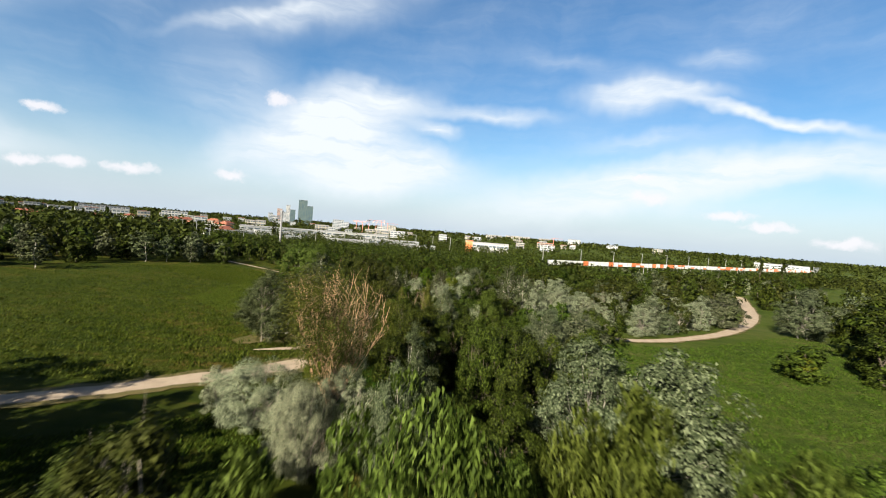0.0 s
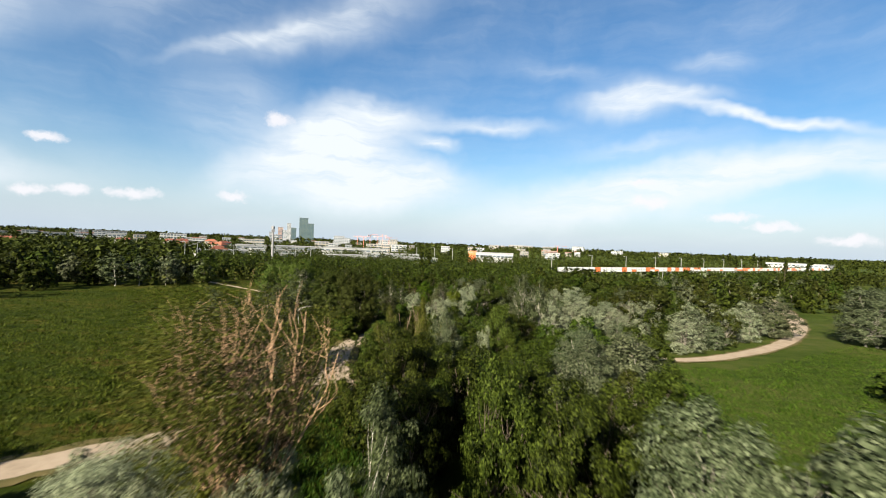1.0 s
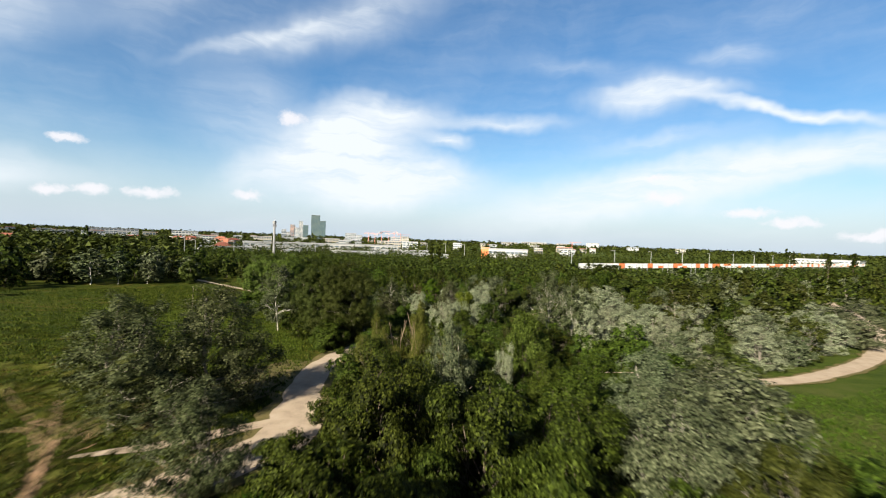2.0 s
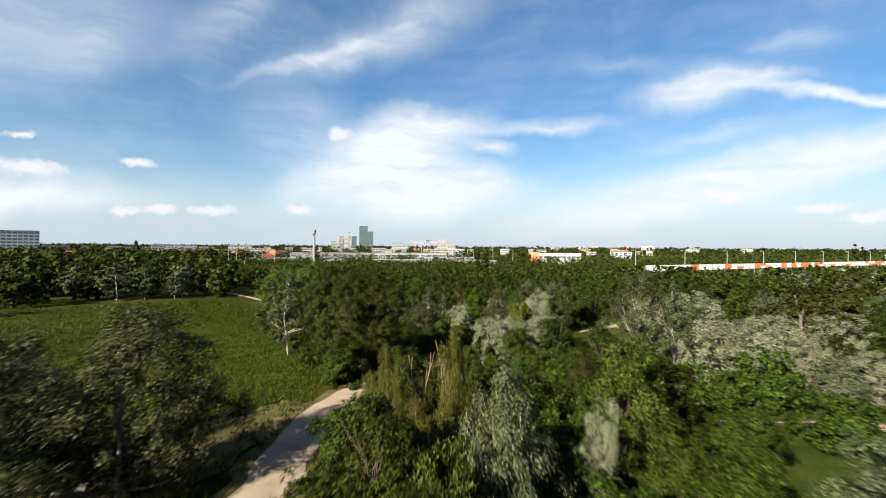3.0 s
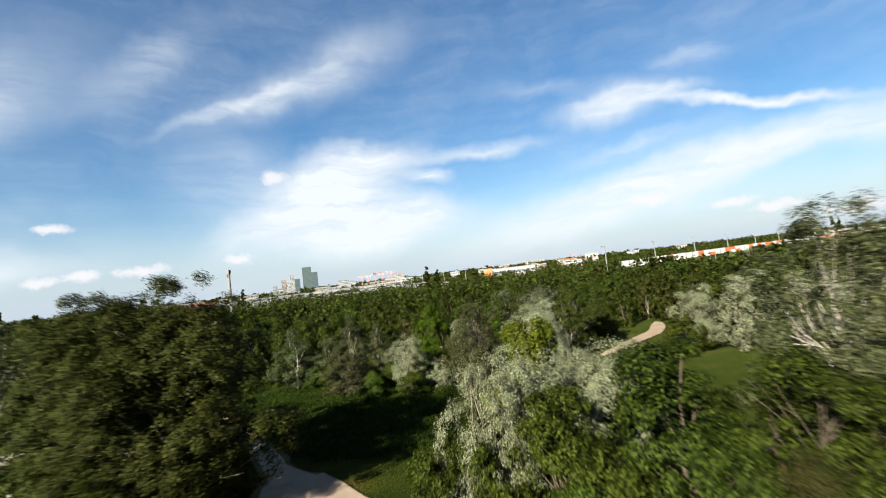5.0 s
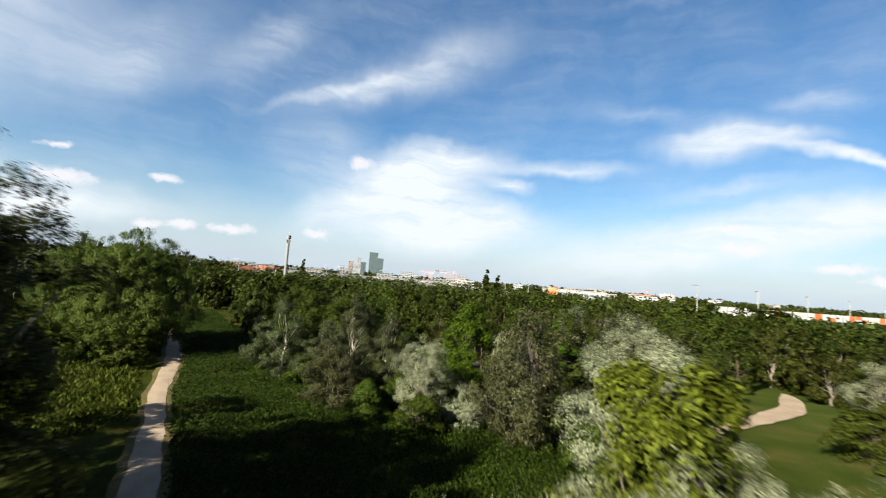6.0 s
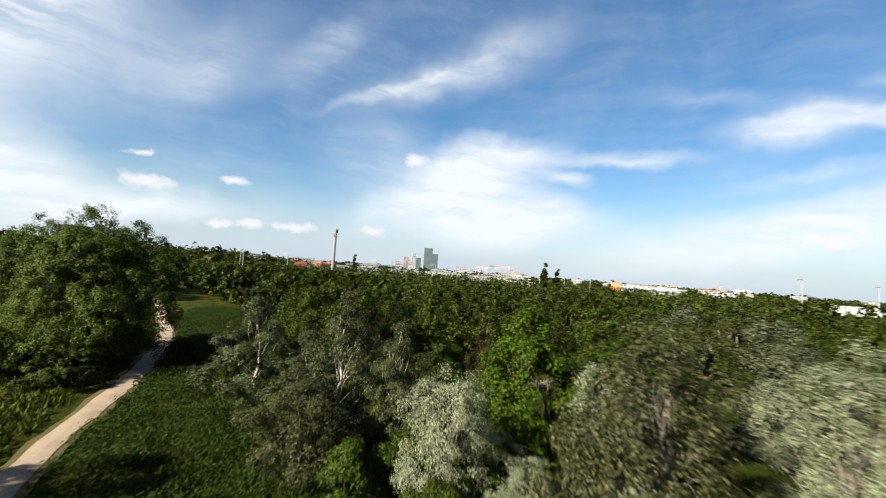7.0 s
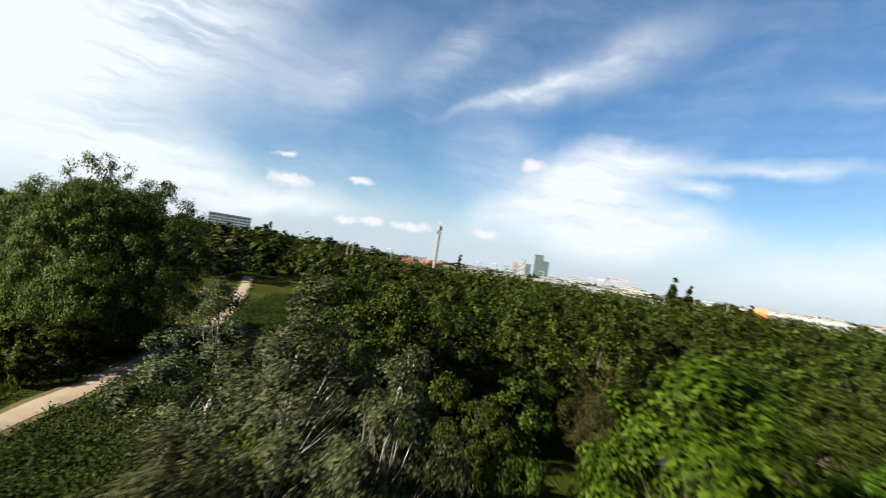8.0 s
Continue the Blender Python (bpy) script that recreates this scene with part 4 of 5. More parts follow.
BUSHES = [(27.0, 28.8, 3.2, 5.0), (46.4, 58.8, 4.2, 7.6), (-13.4, 78.6, 3.2, 5.0), (-8.4, 78.2, 3.0, 4.4), (-8.8, 75.4, 2.6, 3.2), (20.4, 78.4, 4.6, 5.4), (23.0, 86.5, 3.7, 5.6), (-6.8, 103.8, 2.4, 3.6), (-4.2, 103.6, 2.6, 3.6), (-1.6, 103.6, 2.4, 3.4), (1.4, 101.4, 2.8, 3.8), (3.0, 98.2, 2.4, 3.6), (2.4, 89.6, 2.2, 4.0), (4.6, 90.6, 2.8, 4.0), (0.6, 87.2, 1.8, 3.2), (17.4, 105.4, 3.2, 4.6), (8.4, 90.4, 2.6, 4.0), (-8.8, 104.6, 2.6, 3.4), (-11.3, 105.4, 2.8, 3.8), (-10.1, 116.5, 3.4, 4.2), (-27.2, 106.4, 2.0, 4.4), (-33.0, 105.6, 2.2, 5.4), (-36.5, 107.5, 2.4, 5.4), (-19.0, 85.0, 2.2, 3.4), (-13.8, 106.4, 2.6, 3.6), (20.6, 71.0, 3.4, 5.6), (25.8, 69.5, 3.2, 5.6), (8.6, 24.4, 4.2, 4.6), (10.8, 26.5, 4.2, 4.6), (4.2, 24.4, 4.0, 4.6), (0.8, 22.5, 3.2, 4.0), (-6.8, 79.8, 2.2, 3.2), (-12.0, 86.0, 2.8, 3.0), (-14.6, 80.4, 2.4, 3.6), (9.6, 78.2, 2.6, 4.2), (12.4, 79.3, 4.2, 5.2), (14.8, 78.6, 3.6, 4.4), (4.4, 78.7, 2.8, 3.6), (2.0, 79.3, 2.9, 3.8), (-0.4, 80.2, 2.4, 3.4), (8.4, 78.3, 2.8, 3.4), (2.6, 72.4, 3.0, 3.8), (5.2, 73.2, 2.6, 3.6), (-0.6, 74.6, 2.8, 3.2), (16.6, 77.4, 3.0, 4.6), (18.9, 77.6, 3.2, 4.6), (-5.4, 100.6, 2.0, 3.4), (-8.2, 101.6, 2.2, 3.4), (12.4, 71.6, 2.0, 3.4), (-4.4, 75.4, 2.8, 3.2), (-7.6, 50.6, 3.0, 4.0), (7.6, 79.4, 3.0, 3.8), (17.2, 81.0, 2.6, 4.4)]
for row in BUSHES:
    plant("bush", *row)
for row in ((-3.3, 107.0, 6.3, 5.8), (0.8, 111.0, 5.2, 5.6)):
    plant("lime", *row)
plant("yellow", 2.0, 87.2, 6.4, 4.8, level="close")
plant("yellow", 45.4, 57.4, 3.0, 2.6)
for row in ((6.5, 78.0, 3.8, 3.4), (-6.8, 117.4, 4.0, 4.0), (-3.5, 127.5, 4.0, 3.8), (-1.8, 104.6, 3.0, 2.8)):
    plant("brown", *row)

# ---- woods that fill the land between ----
FILL = random.Random(11)
WAYS += [(-4.4, 118.6, 6), (-4.8, 114.5, 4), (-5.2, 111, 3), (14, 96, 9), (12.5, 91, 6), (18, 102, 6), (13, 100, 6), (11.5, 79.5, 4), (14.5, 85.6, 4), (9.0, 86.5, 5), (11.0, 84.0, 3), (10.0, 95, 5), (12.5, 106, 5), (8, 91, 3), (8.5, 84.5, 5), (11.5, 88, 5), (15, 109, 4), (9, 98, 3)]  # a grassy clearing among the willows


def clear_of(x, y, gap):
    return all((x - a) ** 2 + (y - b) ** 2 > (gap + wd / 2) ** 2 for a, b, wd in WAYS)


def inside(x, y, poly):
    hit, j = False, len(poly) - 1
    for i in range(len(poly)):
        (xi, yi), (xj, yj) = poly[i], poly[j]
        if (yi > y) != (yj > y) and x < (xj - xi) * (y - yi) / (yj - yi) + xi:
            hit = not hit
        j = i
    return hit


def wood(poly, count, kinds, heights, spacing, level="", gap=1.8):
    """Fills a stretch of land with trees at uneven spacing."""
    xs, ys = [p[0] for p in poly], [p[1] for p in poly]
    made = tries = 0
    while made < count and tries < count * 40:
        tries += 1
        x, y = FILL.uniform(min(xs), max(xs)), FILL.uniform(min(ys), max(ys))
        if not inside(x, y, poly) or not clear_of(x, y, gap):
            continue
        if any((x - a) ** 2 + (y - b) ** 2 < (spacing * 0.55 + wd * 0.22) ** 2 for a, b, wd in PLANTED):
            continue
        h = FILL.uniform(*heights)
        plant(FILL.choice(kinds), x, y, h, h * FILL.uniform(0.78, 1.12), level, group="woodland trees", filling=True)
        made += 1


NORTH = [(-46, 143), (-25, 119), (-18, 112), (-12, 107), (-5, 107), (2, 111), (10, 108), (22, 118), (40, 125), (60, 130), (60, 165), (-30, 165), (-50, 152)]
wood(NORTH, 190, ["dark", "dark", "green", "dark", "olive", "green"], (4.0, 6.3), 3.1, gap=1.5)
NORTH_WEST = [(-46, 143), (-50, 152), (-30, 165), (-75, 190), (-95, 175), (-62, 153)]
wood(NORTH_WEST, 60, ["dark", "dark", "green", "olive"], (4.4, 5.8), 4.4)
MIDDLE = [(-2, 38), (14, 36), (17, 48), (13, 58), (8, 70), (-6, 70), (-8, 62), (-5, 48)]
wood(MIDDLE, 26, ["dark", "green", "dark"], (3.8, 5.2), 3.2)
BETWEEN = [(3, 78), (24, 77), (44, 82), (58, 96), (66, 118), (40, 124), (22, 116), (12, 108), (3, 100), (4, 88)]
wood(BETWEEN, 44, ["dark", "green", "silver", "olive", "grey", "dark"], (3.6, 5.6), 4.2)
EASTWOOD = [(62, 132), (60, 118), (70, 112), (110, 118), (150, 165), (190, 250), (120, 235), (60, 180)]
wood(EASTWOOD, 78, ["dark", "green", "silver", "olive", "dark", "grey"], (4.8, 7.4), 5.2)
MEADOW_EAST = [(74, 92), (66, 62), (68, 40), (110, 60), (150, 120), (112, 116)]
wood(MEADOW_EAST, 46, ["dark", "grey", "olive", "green"], (6.0, 9.0), 6.0)
WEST_HEDGE = [(-62, 140), (-74, 128), (-92, 112), (-98, 92), (-100, 70), (-150, 80), (-140, 150), (-95, 172), (-72, 160)]
wood(WEST_HEDGE, 72, ["dark", "dark", "green", "grey", "olive"], (6.2, 8.6), 5.5)
EDGE = [(-20, 111), (-17, 106.5), (-10, 103.5), (-3, 105), (3, 109), (2, 112), (-6, 110), (-14, 111)]
wood(EDGE, 22, ["bush", "bush", "dark"], (2.2, 3.6), 2.4, gap=0.8)


def leaf_field(name, spots, leaves, length, mat, label, category):
    """A far wood as one mesh: for each spot (x, y, height, width) a domed crown of coarse leaf clumps."""
    rng = np.random.default_rng(len(spots))
    s = np.repeat(np.array(spots), leaves, axis=0)
    n = len(s)
    d = unit(rng.normal(size=(n, 3)))
    d[:, 2] = np.abs(d[:, 2])
    k = rng.uniform(0.75, 1.05, (n, 1))
    wave = 1 + 0.22 * np.sin(3 * np.arctan2(d[:, 1], d[:, 0]) + s[:, 0])[:, None]
    pts = s[:, :2] + d[:, :2] * s[:, 3:4] * 0.5 * k * wave
    z = s[:, 2] * (0.12 + 0.86 * d[:, 2] * k[:, 0])
    pts = np.c_[pts, z]
    normals = unit(d * 0.9 + rng.normal(size=(n, 3)) * 0.4)
    size = length * (s[:, 3] / 6.0)[:, None]
    quads = leaf_cards(rng, pts, normals, 1.0, 0.8, corners=3)
    centre = np.repeat(pts, 3, axis=0)
    quads = centre + (quads - centre) * np.repeat(size, 3, axis=0)
    tagged(new(name, cards_mesh(name, quads, 3, mat)), label, category, kind="stuff")


def scatter(poly, count, heights, aspect=1.0):
    xs, ys = [p[0] for p in poly], [p[1] for p in poly]
    out = []
    while len(out) < count:
        x, y = FILL.uniform(min(xs), max(xs)), FILL.uniform(min(ys), max(ys))
        if inside(x, y, poly):
            h = FILL.uniform(*heights)
            out.append((x, y, h, h * aspect * FILL.uniform(0.9, 1.4)))
    return out


for row in ((45.0, 180.0, 7.2, 7.4), (40.0, 184.0, 7.0, 7.0), (50.5, 183.0, 7.0, 7.4), (35.0, 181.0, 6.8, 7.0), (56.0, 187.0, 6.8, 7.0), (47.0, 174.0, 6.8, 7.0)):
    plant("dark", *row, level="back", group="woodland trees")
BELT_N = [(-100, 178), (-30, 167), (60, 167), (62, 182), (100, 230), (40, 262), (-60, 268), (-130, 262)]
leaf_field("woodland", scatter(BELT_N, 560, (4.4, 6.6)), 150, 0.62, "leaf_wood", "dense dark green woodland canopy", "woodland")
leaf_field("woodland", scatter(BELT_N, 200, (4.4, 6.8)), 150, 0.62, "leaf_green", "mid-green woodland canopy", "woodland")
BELT_E = [(150, 160), (112, 118), (150, 120), (260, 60), (520, 200), (520, 420), (240, 330)]
leaf_field("woodland", scatter(BELT_E, 420, (5.0, 8.0)), 80, 1.0, "leaf_wood", "dark green trees beyond the thicket", "woodland")
BELT_W = [(-150, 60), (-150, 170), (-100, 180), (-160, 330), (-420, 420), (-460, 120), (-260, 20)]
leaf_field("woodland", scatter(BELT_W, 800, (8.0, 11.0)), 70, 1.0, "leaf_wood", "dark green trees between suburban houses", "woodland")
MIXED = [(-160, 330), (-130, 264), (40, 264), (100, 232), (150, 260), (330, 420), (100, 420), (-150, 400)]
leaf_field("woodland", scatter(MIXED, 560, (5.0, 8.0)), 80, 0.7, "leaf_wood", "low dark green trees between pale halls", "woodland")
FAR_A = [(-900, 420), (-420, 420), (-150, 400), (100, 420), (560, 360), (1100, 500), (1300, 1500), (-1300, 1500)]
ROADSIDE = [(52, 180), (60, 176), (150, 232), (260, 300), (330, 372), (318, 380)]
leaf_field("woodland", scatter(ROADSIDE, 330, (5.6, 6.6)), 90, 0.8, "leaf_wood", "dark green trees in front of the noise barrier", "woodland")
leaf_field("woodland", scatter(FAR_A, 3000, (5, 9.5), 1.3), 16, 1.5, "leaf_wood", "distant tree canopy between the houses", "woodland")
FAR_B = [(-2600, 1300), (2600, 1300), (2900, 2500), (-2900, 2500)]
leaf_field("woodland", scatter(FAR_B, 3000, (12, 20), 2.0), 14, 1.2, "leaf_wood", "distant wooded horizon", "woodland")

# ---- buildings and technical things far off ----


def box_mesh(name, x0, x1, y0, y1, z0, z1, mat, bevel=0.0):
    bm = bmesh.new()
    bmesh.ops.create_cube(bm, size=1.0, matrix=Matrix.Translation(((x0 + x1) / 2, (y0 + y1) / 2, (z0 + z1) / 2)) @ Matrix.Diagonal((x1 - x0, y1 - y0, z1 - z0, 1)))
    if bevel:
        bmesh.ops.bevel(bm, geom=bm.edges[:], offset=bevel, segments=1, affect="EDGES")
    me = bpy.data.meshes.new(name)
    bm.to_mesh(me)
    bm.free()
    me.materials.append(MAT[mat])
    return me


def box_part(name, parent, x0, x1, y0, y1, z0, z1, mat, label="", bevel=0.0):
    return part(name, box_mesh(name, x0, x1, y0, y1, z0, z1, mat, bevel), parent, label)


def facing(x, y):
    """Degrees of turn that set a building's front towards the park."""
    return -math.degrees(math.atan2(x, y - 40))


def hall(x, y, length, depth, h, wall, label, turn=0.0, windows=8, end=""):
    root = tagged(new("industrial_hall"), label, "hall")
    half, h = length / 2, h * 0.76
    e = -half + (length * 0.16 if end else 0)
    box_part("wall", root, e, half, 0, depth, 0, h, wall)
    if end:
        box_part("end_block", root, -half, e - 0.05, -0.4, depth, 0, h + 1.2, end, "orange-clad end block")
    box_part("roof", root, -half - 0.4, half + 0.4, -0.4, depth + 0.4, h + 0.02, h + 0.5, "pale_roof")
    shared = box_mesh("window", -length / windows * 0.36, length / windows * 0.36, -0.12, 0.02, h * 0.62, h * 0.8, "window")
    for i in range(windows):
        p = part("window", shared, root)
        p.location = (e + (half - e) * (i + 0.5) / windows, 0, 0)
    root.matrix_basis = pose(x, y, 0, 0, 0, facing(x, y) + turn)
    return root


HALLS = [(37, 384, 36, 24, 10.5, "white_wall", "white hall with an orange end block", 0, 9, "orange_wall"), (-84, 430, 62, 30, 8.6, "white_wall", "long white logistics hall", 6, 12, ""), (-150, 420, 70, 30, 8.0, "pale_roof", "long pale grey logistics hall", 4, 12, ""),
         (-118, 340, 40, 18, 6.6, "white_wall", "low white workshop hall", 8, 8, ""), (-185, 350, 34, 18, 6.4, "white_wall", "low white hall behind trees", 3, 7, ""), (-62, 300, 26, 14, 5.6, "white_wall", "low white commercial building", 8, 6, ""), (-20, 300, 30, 16, 5.6, "white_wall", "low white hall among trees", 4, 6, ""), (-40, 345, 44, 18, 6.4, "pale_roof", "long low pale grey hall", 5, 8, ""), (-100, 285, 24, 12, 5.2, "white_wall", "small white hall beside lamp posts", 10, 5, ""), (-140, 300, 30, 14, 5.8, "white_wall", "low white hall between trees", 8, 6, ""), (420, 560, 60, 40, 10.0, "white_wall", "long white hall on the horizon", -10, 14, "")]
for row in HALLS:
    hall(*row)


def house(x, y, wdt, dep, h, roof_h, wall, turn):
    root = tagged(new("house"), "pale rendered house with a red tiled roof", "house", "suburban houses")
    box_part("wall", root, -wdt / 2, wdt / 2, -dep / 2, dep / 2, 0, h, wall)
    o = 0.5
    v = [(-wdt / 2 - o, -dep / 2 - o, h), (wdt / 2 + o, -dep / 2 - o, h), (wdt / 2 + o, dep / 2 + o, h), (-wdt / 2 - o, dep / 2 + o, h), (-wdt / 2 + dep * 0.3, 0, h + roof_h), (wdt / 2 - dep * 0.3, 0, h + roof_h)]
    roof = part("roof", mesh_from("roof", v, [(0, 1, 5, 4), (1, 2, 5), (2, 3, 4, 5), (3, 0, 4), (3, 2, 1, 0)], "red_roof"), root)
    box_part("chimney", roof, -0.3, 0.3, 0.5, 1.1, h + roof_h * 0.4, h + roof_h + 0.7, "cream_wall")
    pane = box_mesh("window", -0.55, 0.55, -dep / 2 - 0.06, -dep / 2 + 0.03, 0, 1.3, "window")
    for i in range(3):
        for k in range(max(1, int(h / 2.9))):
            p = part("window", pane, root)
            p.location = (-wdt * 0.32 + wdt * 0.32 * i, 0, 1.0 + k * 2.8)
    root.matrix_basis = pose(x, y, 0, 0, 0, facing(x, y) + turn)


for i in range(30):
    az = radians(FILL.uniform(26, 62))
    d = FILL.uniform(300, 620)
    house(-math.sin(az) * d, 40 + math.cos(az) * d, FILL.uniform(9, 15), FILL.uniform(8, 10), FILL.uniform(4.5, 6.2), FILL.uniform(1.8, 2.6), FILL.choice(["cream_wall", "white_wall"]), FILL.uniform(-40, 40))


def block(name, label, x, y, wdt, dep, h, wall, storeys, bays, roof="dark_roof", category="building", pane="window", band=0.55):
    """A flat-roofed block with its windows storey by storey."""
    root = tagged(new(name), label, category)
    box_part("wall", root, -wdt / 2, wdt / 2, 0, dep, 0, h, wall)
    box_part("roof", root, -wdt / 2 - 0.3, wdt / 2 + 0.3, -0.3, dep + 0.3, h + 0.02, h + 0.6, roof)
    sh, bw = h / storeys, wdt / bays
    front = box_mesh("window", -bw * 0.38, bw * 0.38, -0.15, 0.05, -sh * band / 2, sh * band / 2, pane)
    for s in range(storeys):
        for b in range(bays):
            p = part("window", front, root)
            p.location = (-wdt / 2 + bw * (b + 0.5), 0, sh * (s + 0.5))
    root.matrix_basis = pose(x, y, 0, 0, 0, facing(x, y))
    return root


def far_at(az, d):
    return -math.sin(radians(az)) * d, 40 + math.cos(radians(az)) * d


D = 1500
for az, el, wdt, wall, label, pane, st, bays in (
    (17.85, 2.62, 27, "glass_green", "tall glass office tower, greenish", "glass_blue", 22, 6), (17.0, 1.95, 19, "glass_blue", "glass office tower beside the taller one", "glass_green", 16, 4), (19.55, 1.85, 12, "white_wall", "white slender high-rise in the distance", "window", 16, 3),
    (19.0, 1.35, 16, "glass_blue", "blue glass office tower in the distance", "glass_green", 12, 4), (20.5, 1.35, 15, "pink_wall", "pinkish high-rise in the distance", "window", 12, 4), (20.05, 1.0, 15, "grey_wall", "grey office block in the distance", "window", 9, 4), (21.5, 0.75, 14, "grey_wall", "low grey office block", "window", 7, 4), (21.0, 0.45, 40, "white_wall", "low white office block", "window", 4, 9)):
    x, y = far_at(az, D)
    block("office_tower" if el > 1 else "office_block", label, x, y, wdt, 24, 11.5 + D * math.tan(radians(el)), wall, st, bays, category="tower" if el > 1 else "building", pane=pane)
for az, el, d, wdt, wall, st, bays in ((51.6, 1.28, 606, 44, "panel_white", 8, 11), (38.5, 0.12, 800, 60, "grey_wall", 5, 12), (13.6, 0.6, 1200, 28, "grey_wall", 6, 6), (12.9, 0.4, 1250, 30, "grey_wall", 5, 6), (6.8, 0.45, 1100, 20, "cream_wall", 6, 5), (8.0, 0.3, 1100, 26, "white_wall", 4, 6),
                                    (-9.5, 0.3, 1700, 90, "cream_wall", 6, 12), (-13, 0.25, 1700, 50, "cream_wall", 6, 8), (-16.5, 0.45, 1600, 40, "white_wall", 7, 6), (-6.5, 0.2, 1700, 60, "cream_wall", 5, 9), (-21, 0.1, 1500, 34, "white_wall", 3, 5), (-26, 0.1, 1500, 28, "cream_wall", 4, 4), (32, 0.1, 900, 40, "white_wall", 3, 8)):
    x, y = far_at(az, d)
    block("apartment_block", "pale apartment block with rows of windows", x, y, wdt, 14, 11.5 + d * math.tan(radians(el)), wall, st, bays)
for i in range(64):
    az = FILL.uniform(6, 58) if i < 50 else FILL.uniform(-18, 6)
    d = FILL.uniform(560, 1250)
    x, y = far_at(az, d)
    tall = FILL.uniform(7.5, 11.0)
    block("town_building", "pale town building among trees", x, y, FILL.uniform(9, 24), 12, tall, FILL.choice(["cream_wall", "white_wall", "white_wall", "grey_wall"]), 3, 4, FILL.choice(["red_roof", "dark_roof", "pale_roof"]))


def crane(x, y, h, jib, turn):
    root = tagged(new("tower_crane"), "red construction crane on the horizon", "crane", "cranes on the skyline")
    box_part("mast", root, -0.3, 0.3, -0.3, 0.3, 0, h, "red_steel")
    box_part("jib", root, -jib * 0.3, jib, -0.2, 0.2, h, h + 0.4, "red_steel")
    box_part("counterweight", root, -jib * 0.3, -jib * 0.18, -1.2, 1.2, h - 2.5, h - 0.05, "grey_wall")
    box_part("cab", root, 0.95, 2.6, -1, 1, h - 2.3, h - 0.05, "white_wall")
    root.matrix_basis = pose(x, y, 0, 0, 0, turn)


for az, el, turn in ((11.4, 0.75, 20), (10.6, 0.65, 160), (9.8, 0.95, 60), (8.9, 0.8, 10), (8.2, 1.0, 200), (7.4, 0.7, 40), (-14.2, 0.5, 30)):
    x, y = far_at(az, 950)
    crane(x, y, 11.5 + 950 * math.tan(radians(el)), 26, turn)


def mast(x, y, h):
    root = tagged(new("radio_mast"), "tall slim grey telecom mast with antennas", "mast")
    v, f = tubes([([(0, 0, 0), (0, 0, h * 0.5), (0, 0, h)], [0.52, 0.50, 0.46])], 10)
    part("pole", mesh_from("pole", v, f, "dark_roof"), root)
    for k, z in enumerate((h - 2.6, h - 1.2)):
        for s in range(3):
            w = 2 * math.pi * s / 3 + k
            a = box_part("antenna", root, -0.2, 0.2, -0.1, 0.1, z, z + 1.1, "dark_roof")
            a.location = (0.62 * math.cos(w), 0.62 * math.sin(w), 0)
    v, f = tubes([([(0, 0, h), (0, 0, h + 1.6)], [0.05, 0.03])], 6)
    part("lightning_rod", mesh_from("lightning_rod", v, f, "metal"), root)
    root.matrix_basis = pose(x, y, 0)


mast(-79.6, 222.8, 19.0)


def light_pole(x, y, h, turn):
    root = tagged(new("lamp_post"), "tall pale lamp post beside the barrier", "lamp post", "lamp posts along the road")
    v, f = tubes([([(0, 0, 0), (0, 0, h)], [0.20, 0.12])], 8)
    part("pole", mesh_from("pole", v, f, "metal"), root)
    box_part("arm", root, -0.06, 1.8, -0.06, 0.06, h, h + 0.12, "metal")
    box_part("lantern", root, 1.3, 2.3, -0.18, 0.18, h - 0.14, h - 0.01, "white_wall", bevel=0.03)
    root.matrix_basis = pose(x, y, 0, 0, 0, turn)


ROAD_A, ROAD_B = Vector((44, 191, 0)), Vector((330, 405, 0))


def barrier():
    """The road's noise barrier: posts and panels, white with orange ones among them, stepped in height."""
    root = tagged(new("noise_barrier"), "long white noise barrier with orange panels along a raised road", "barrier")
    way = (ROAD_B - ROAD_A)
    n = 90
    step = way.length / n
    white, orange = box_mesh("panel", 0.06, step - 0.06, -0.08, 0.08, 0, 0.93, "panel_white"), box_mesh("panel_orange", 0.06, step - 0.06, -0.08, 0.08, 0, 0.93, "orange_wall")
    post = box_mesh("post", -0.1, 0.1, -0.16, 0.16, 0, 6.9, "metal")
    picks = random.Random(5)
    for i in range(n):
        p = part("post", post, root)
        p.location = (i * step, 0, 0)
        run = picks.random()
        for k in range(2):
            is_orange = (run < 0.16) or (run < 0.4 and k == (i // 3) % 2)
            q = part("panel", orange if is_orange else white, root)
            q.location = (i * step, 0, 4.9 + k * 0.97)
    box_part("embankment", root, 0, way.length, 0.2, 9, 0, 4.4, "grass")
    root.matrix_basis = pose(ROAD_A.x, ROAD_A.y, 0, 0, 0, math.degrees(math.atan2(way.y, way.x)))


barrier()
for i in range(13):
    p = ROAD_A + (ROAD_B - ROAD_A) * ((i + 0.3) / 13) + Vector((-6, 8, 0))
    light_pole(p.x, p.y, 11.6, 215)
for x, y, h in ((-110, 215, 9.5), (-98, 224, 9.5), (-82, 262, 10), (-70, 250, 10), (-58, 268, 10), (-130, 240, 10), (-150, 262, 10), (-20, 330, 11), (-8, 345, 11), (5, 330, 11), (-45, 320, 11)):
    light_pole(x, y, h, 180)


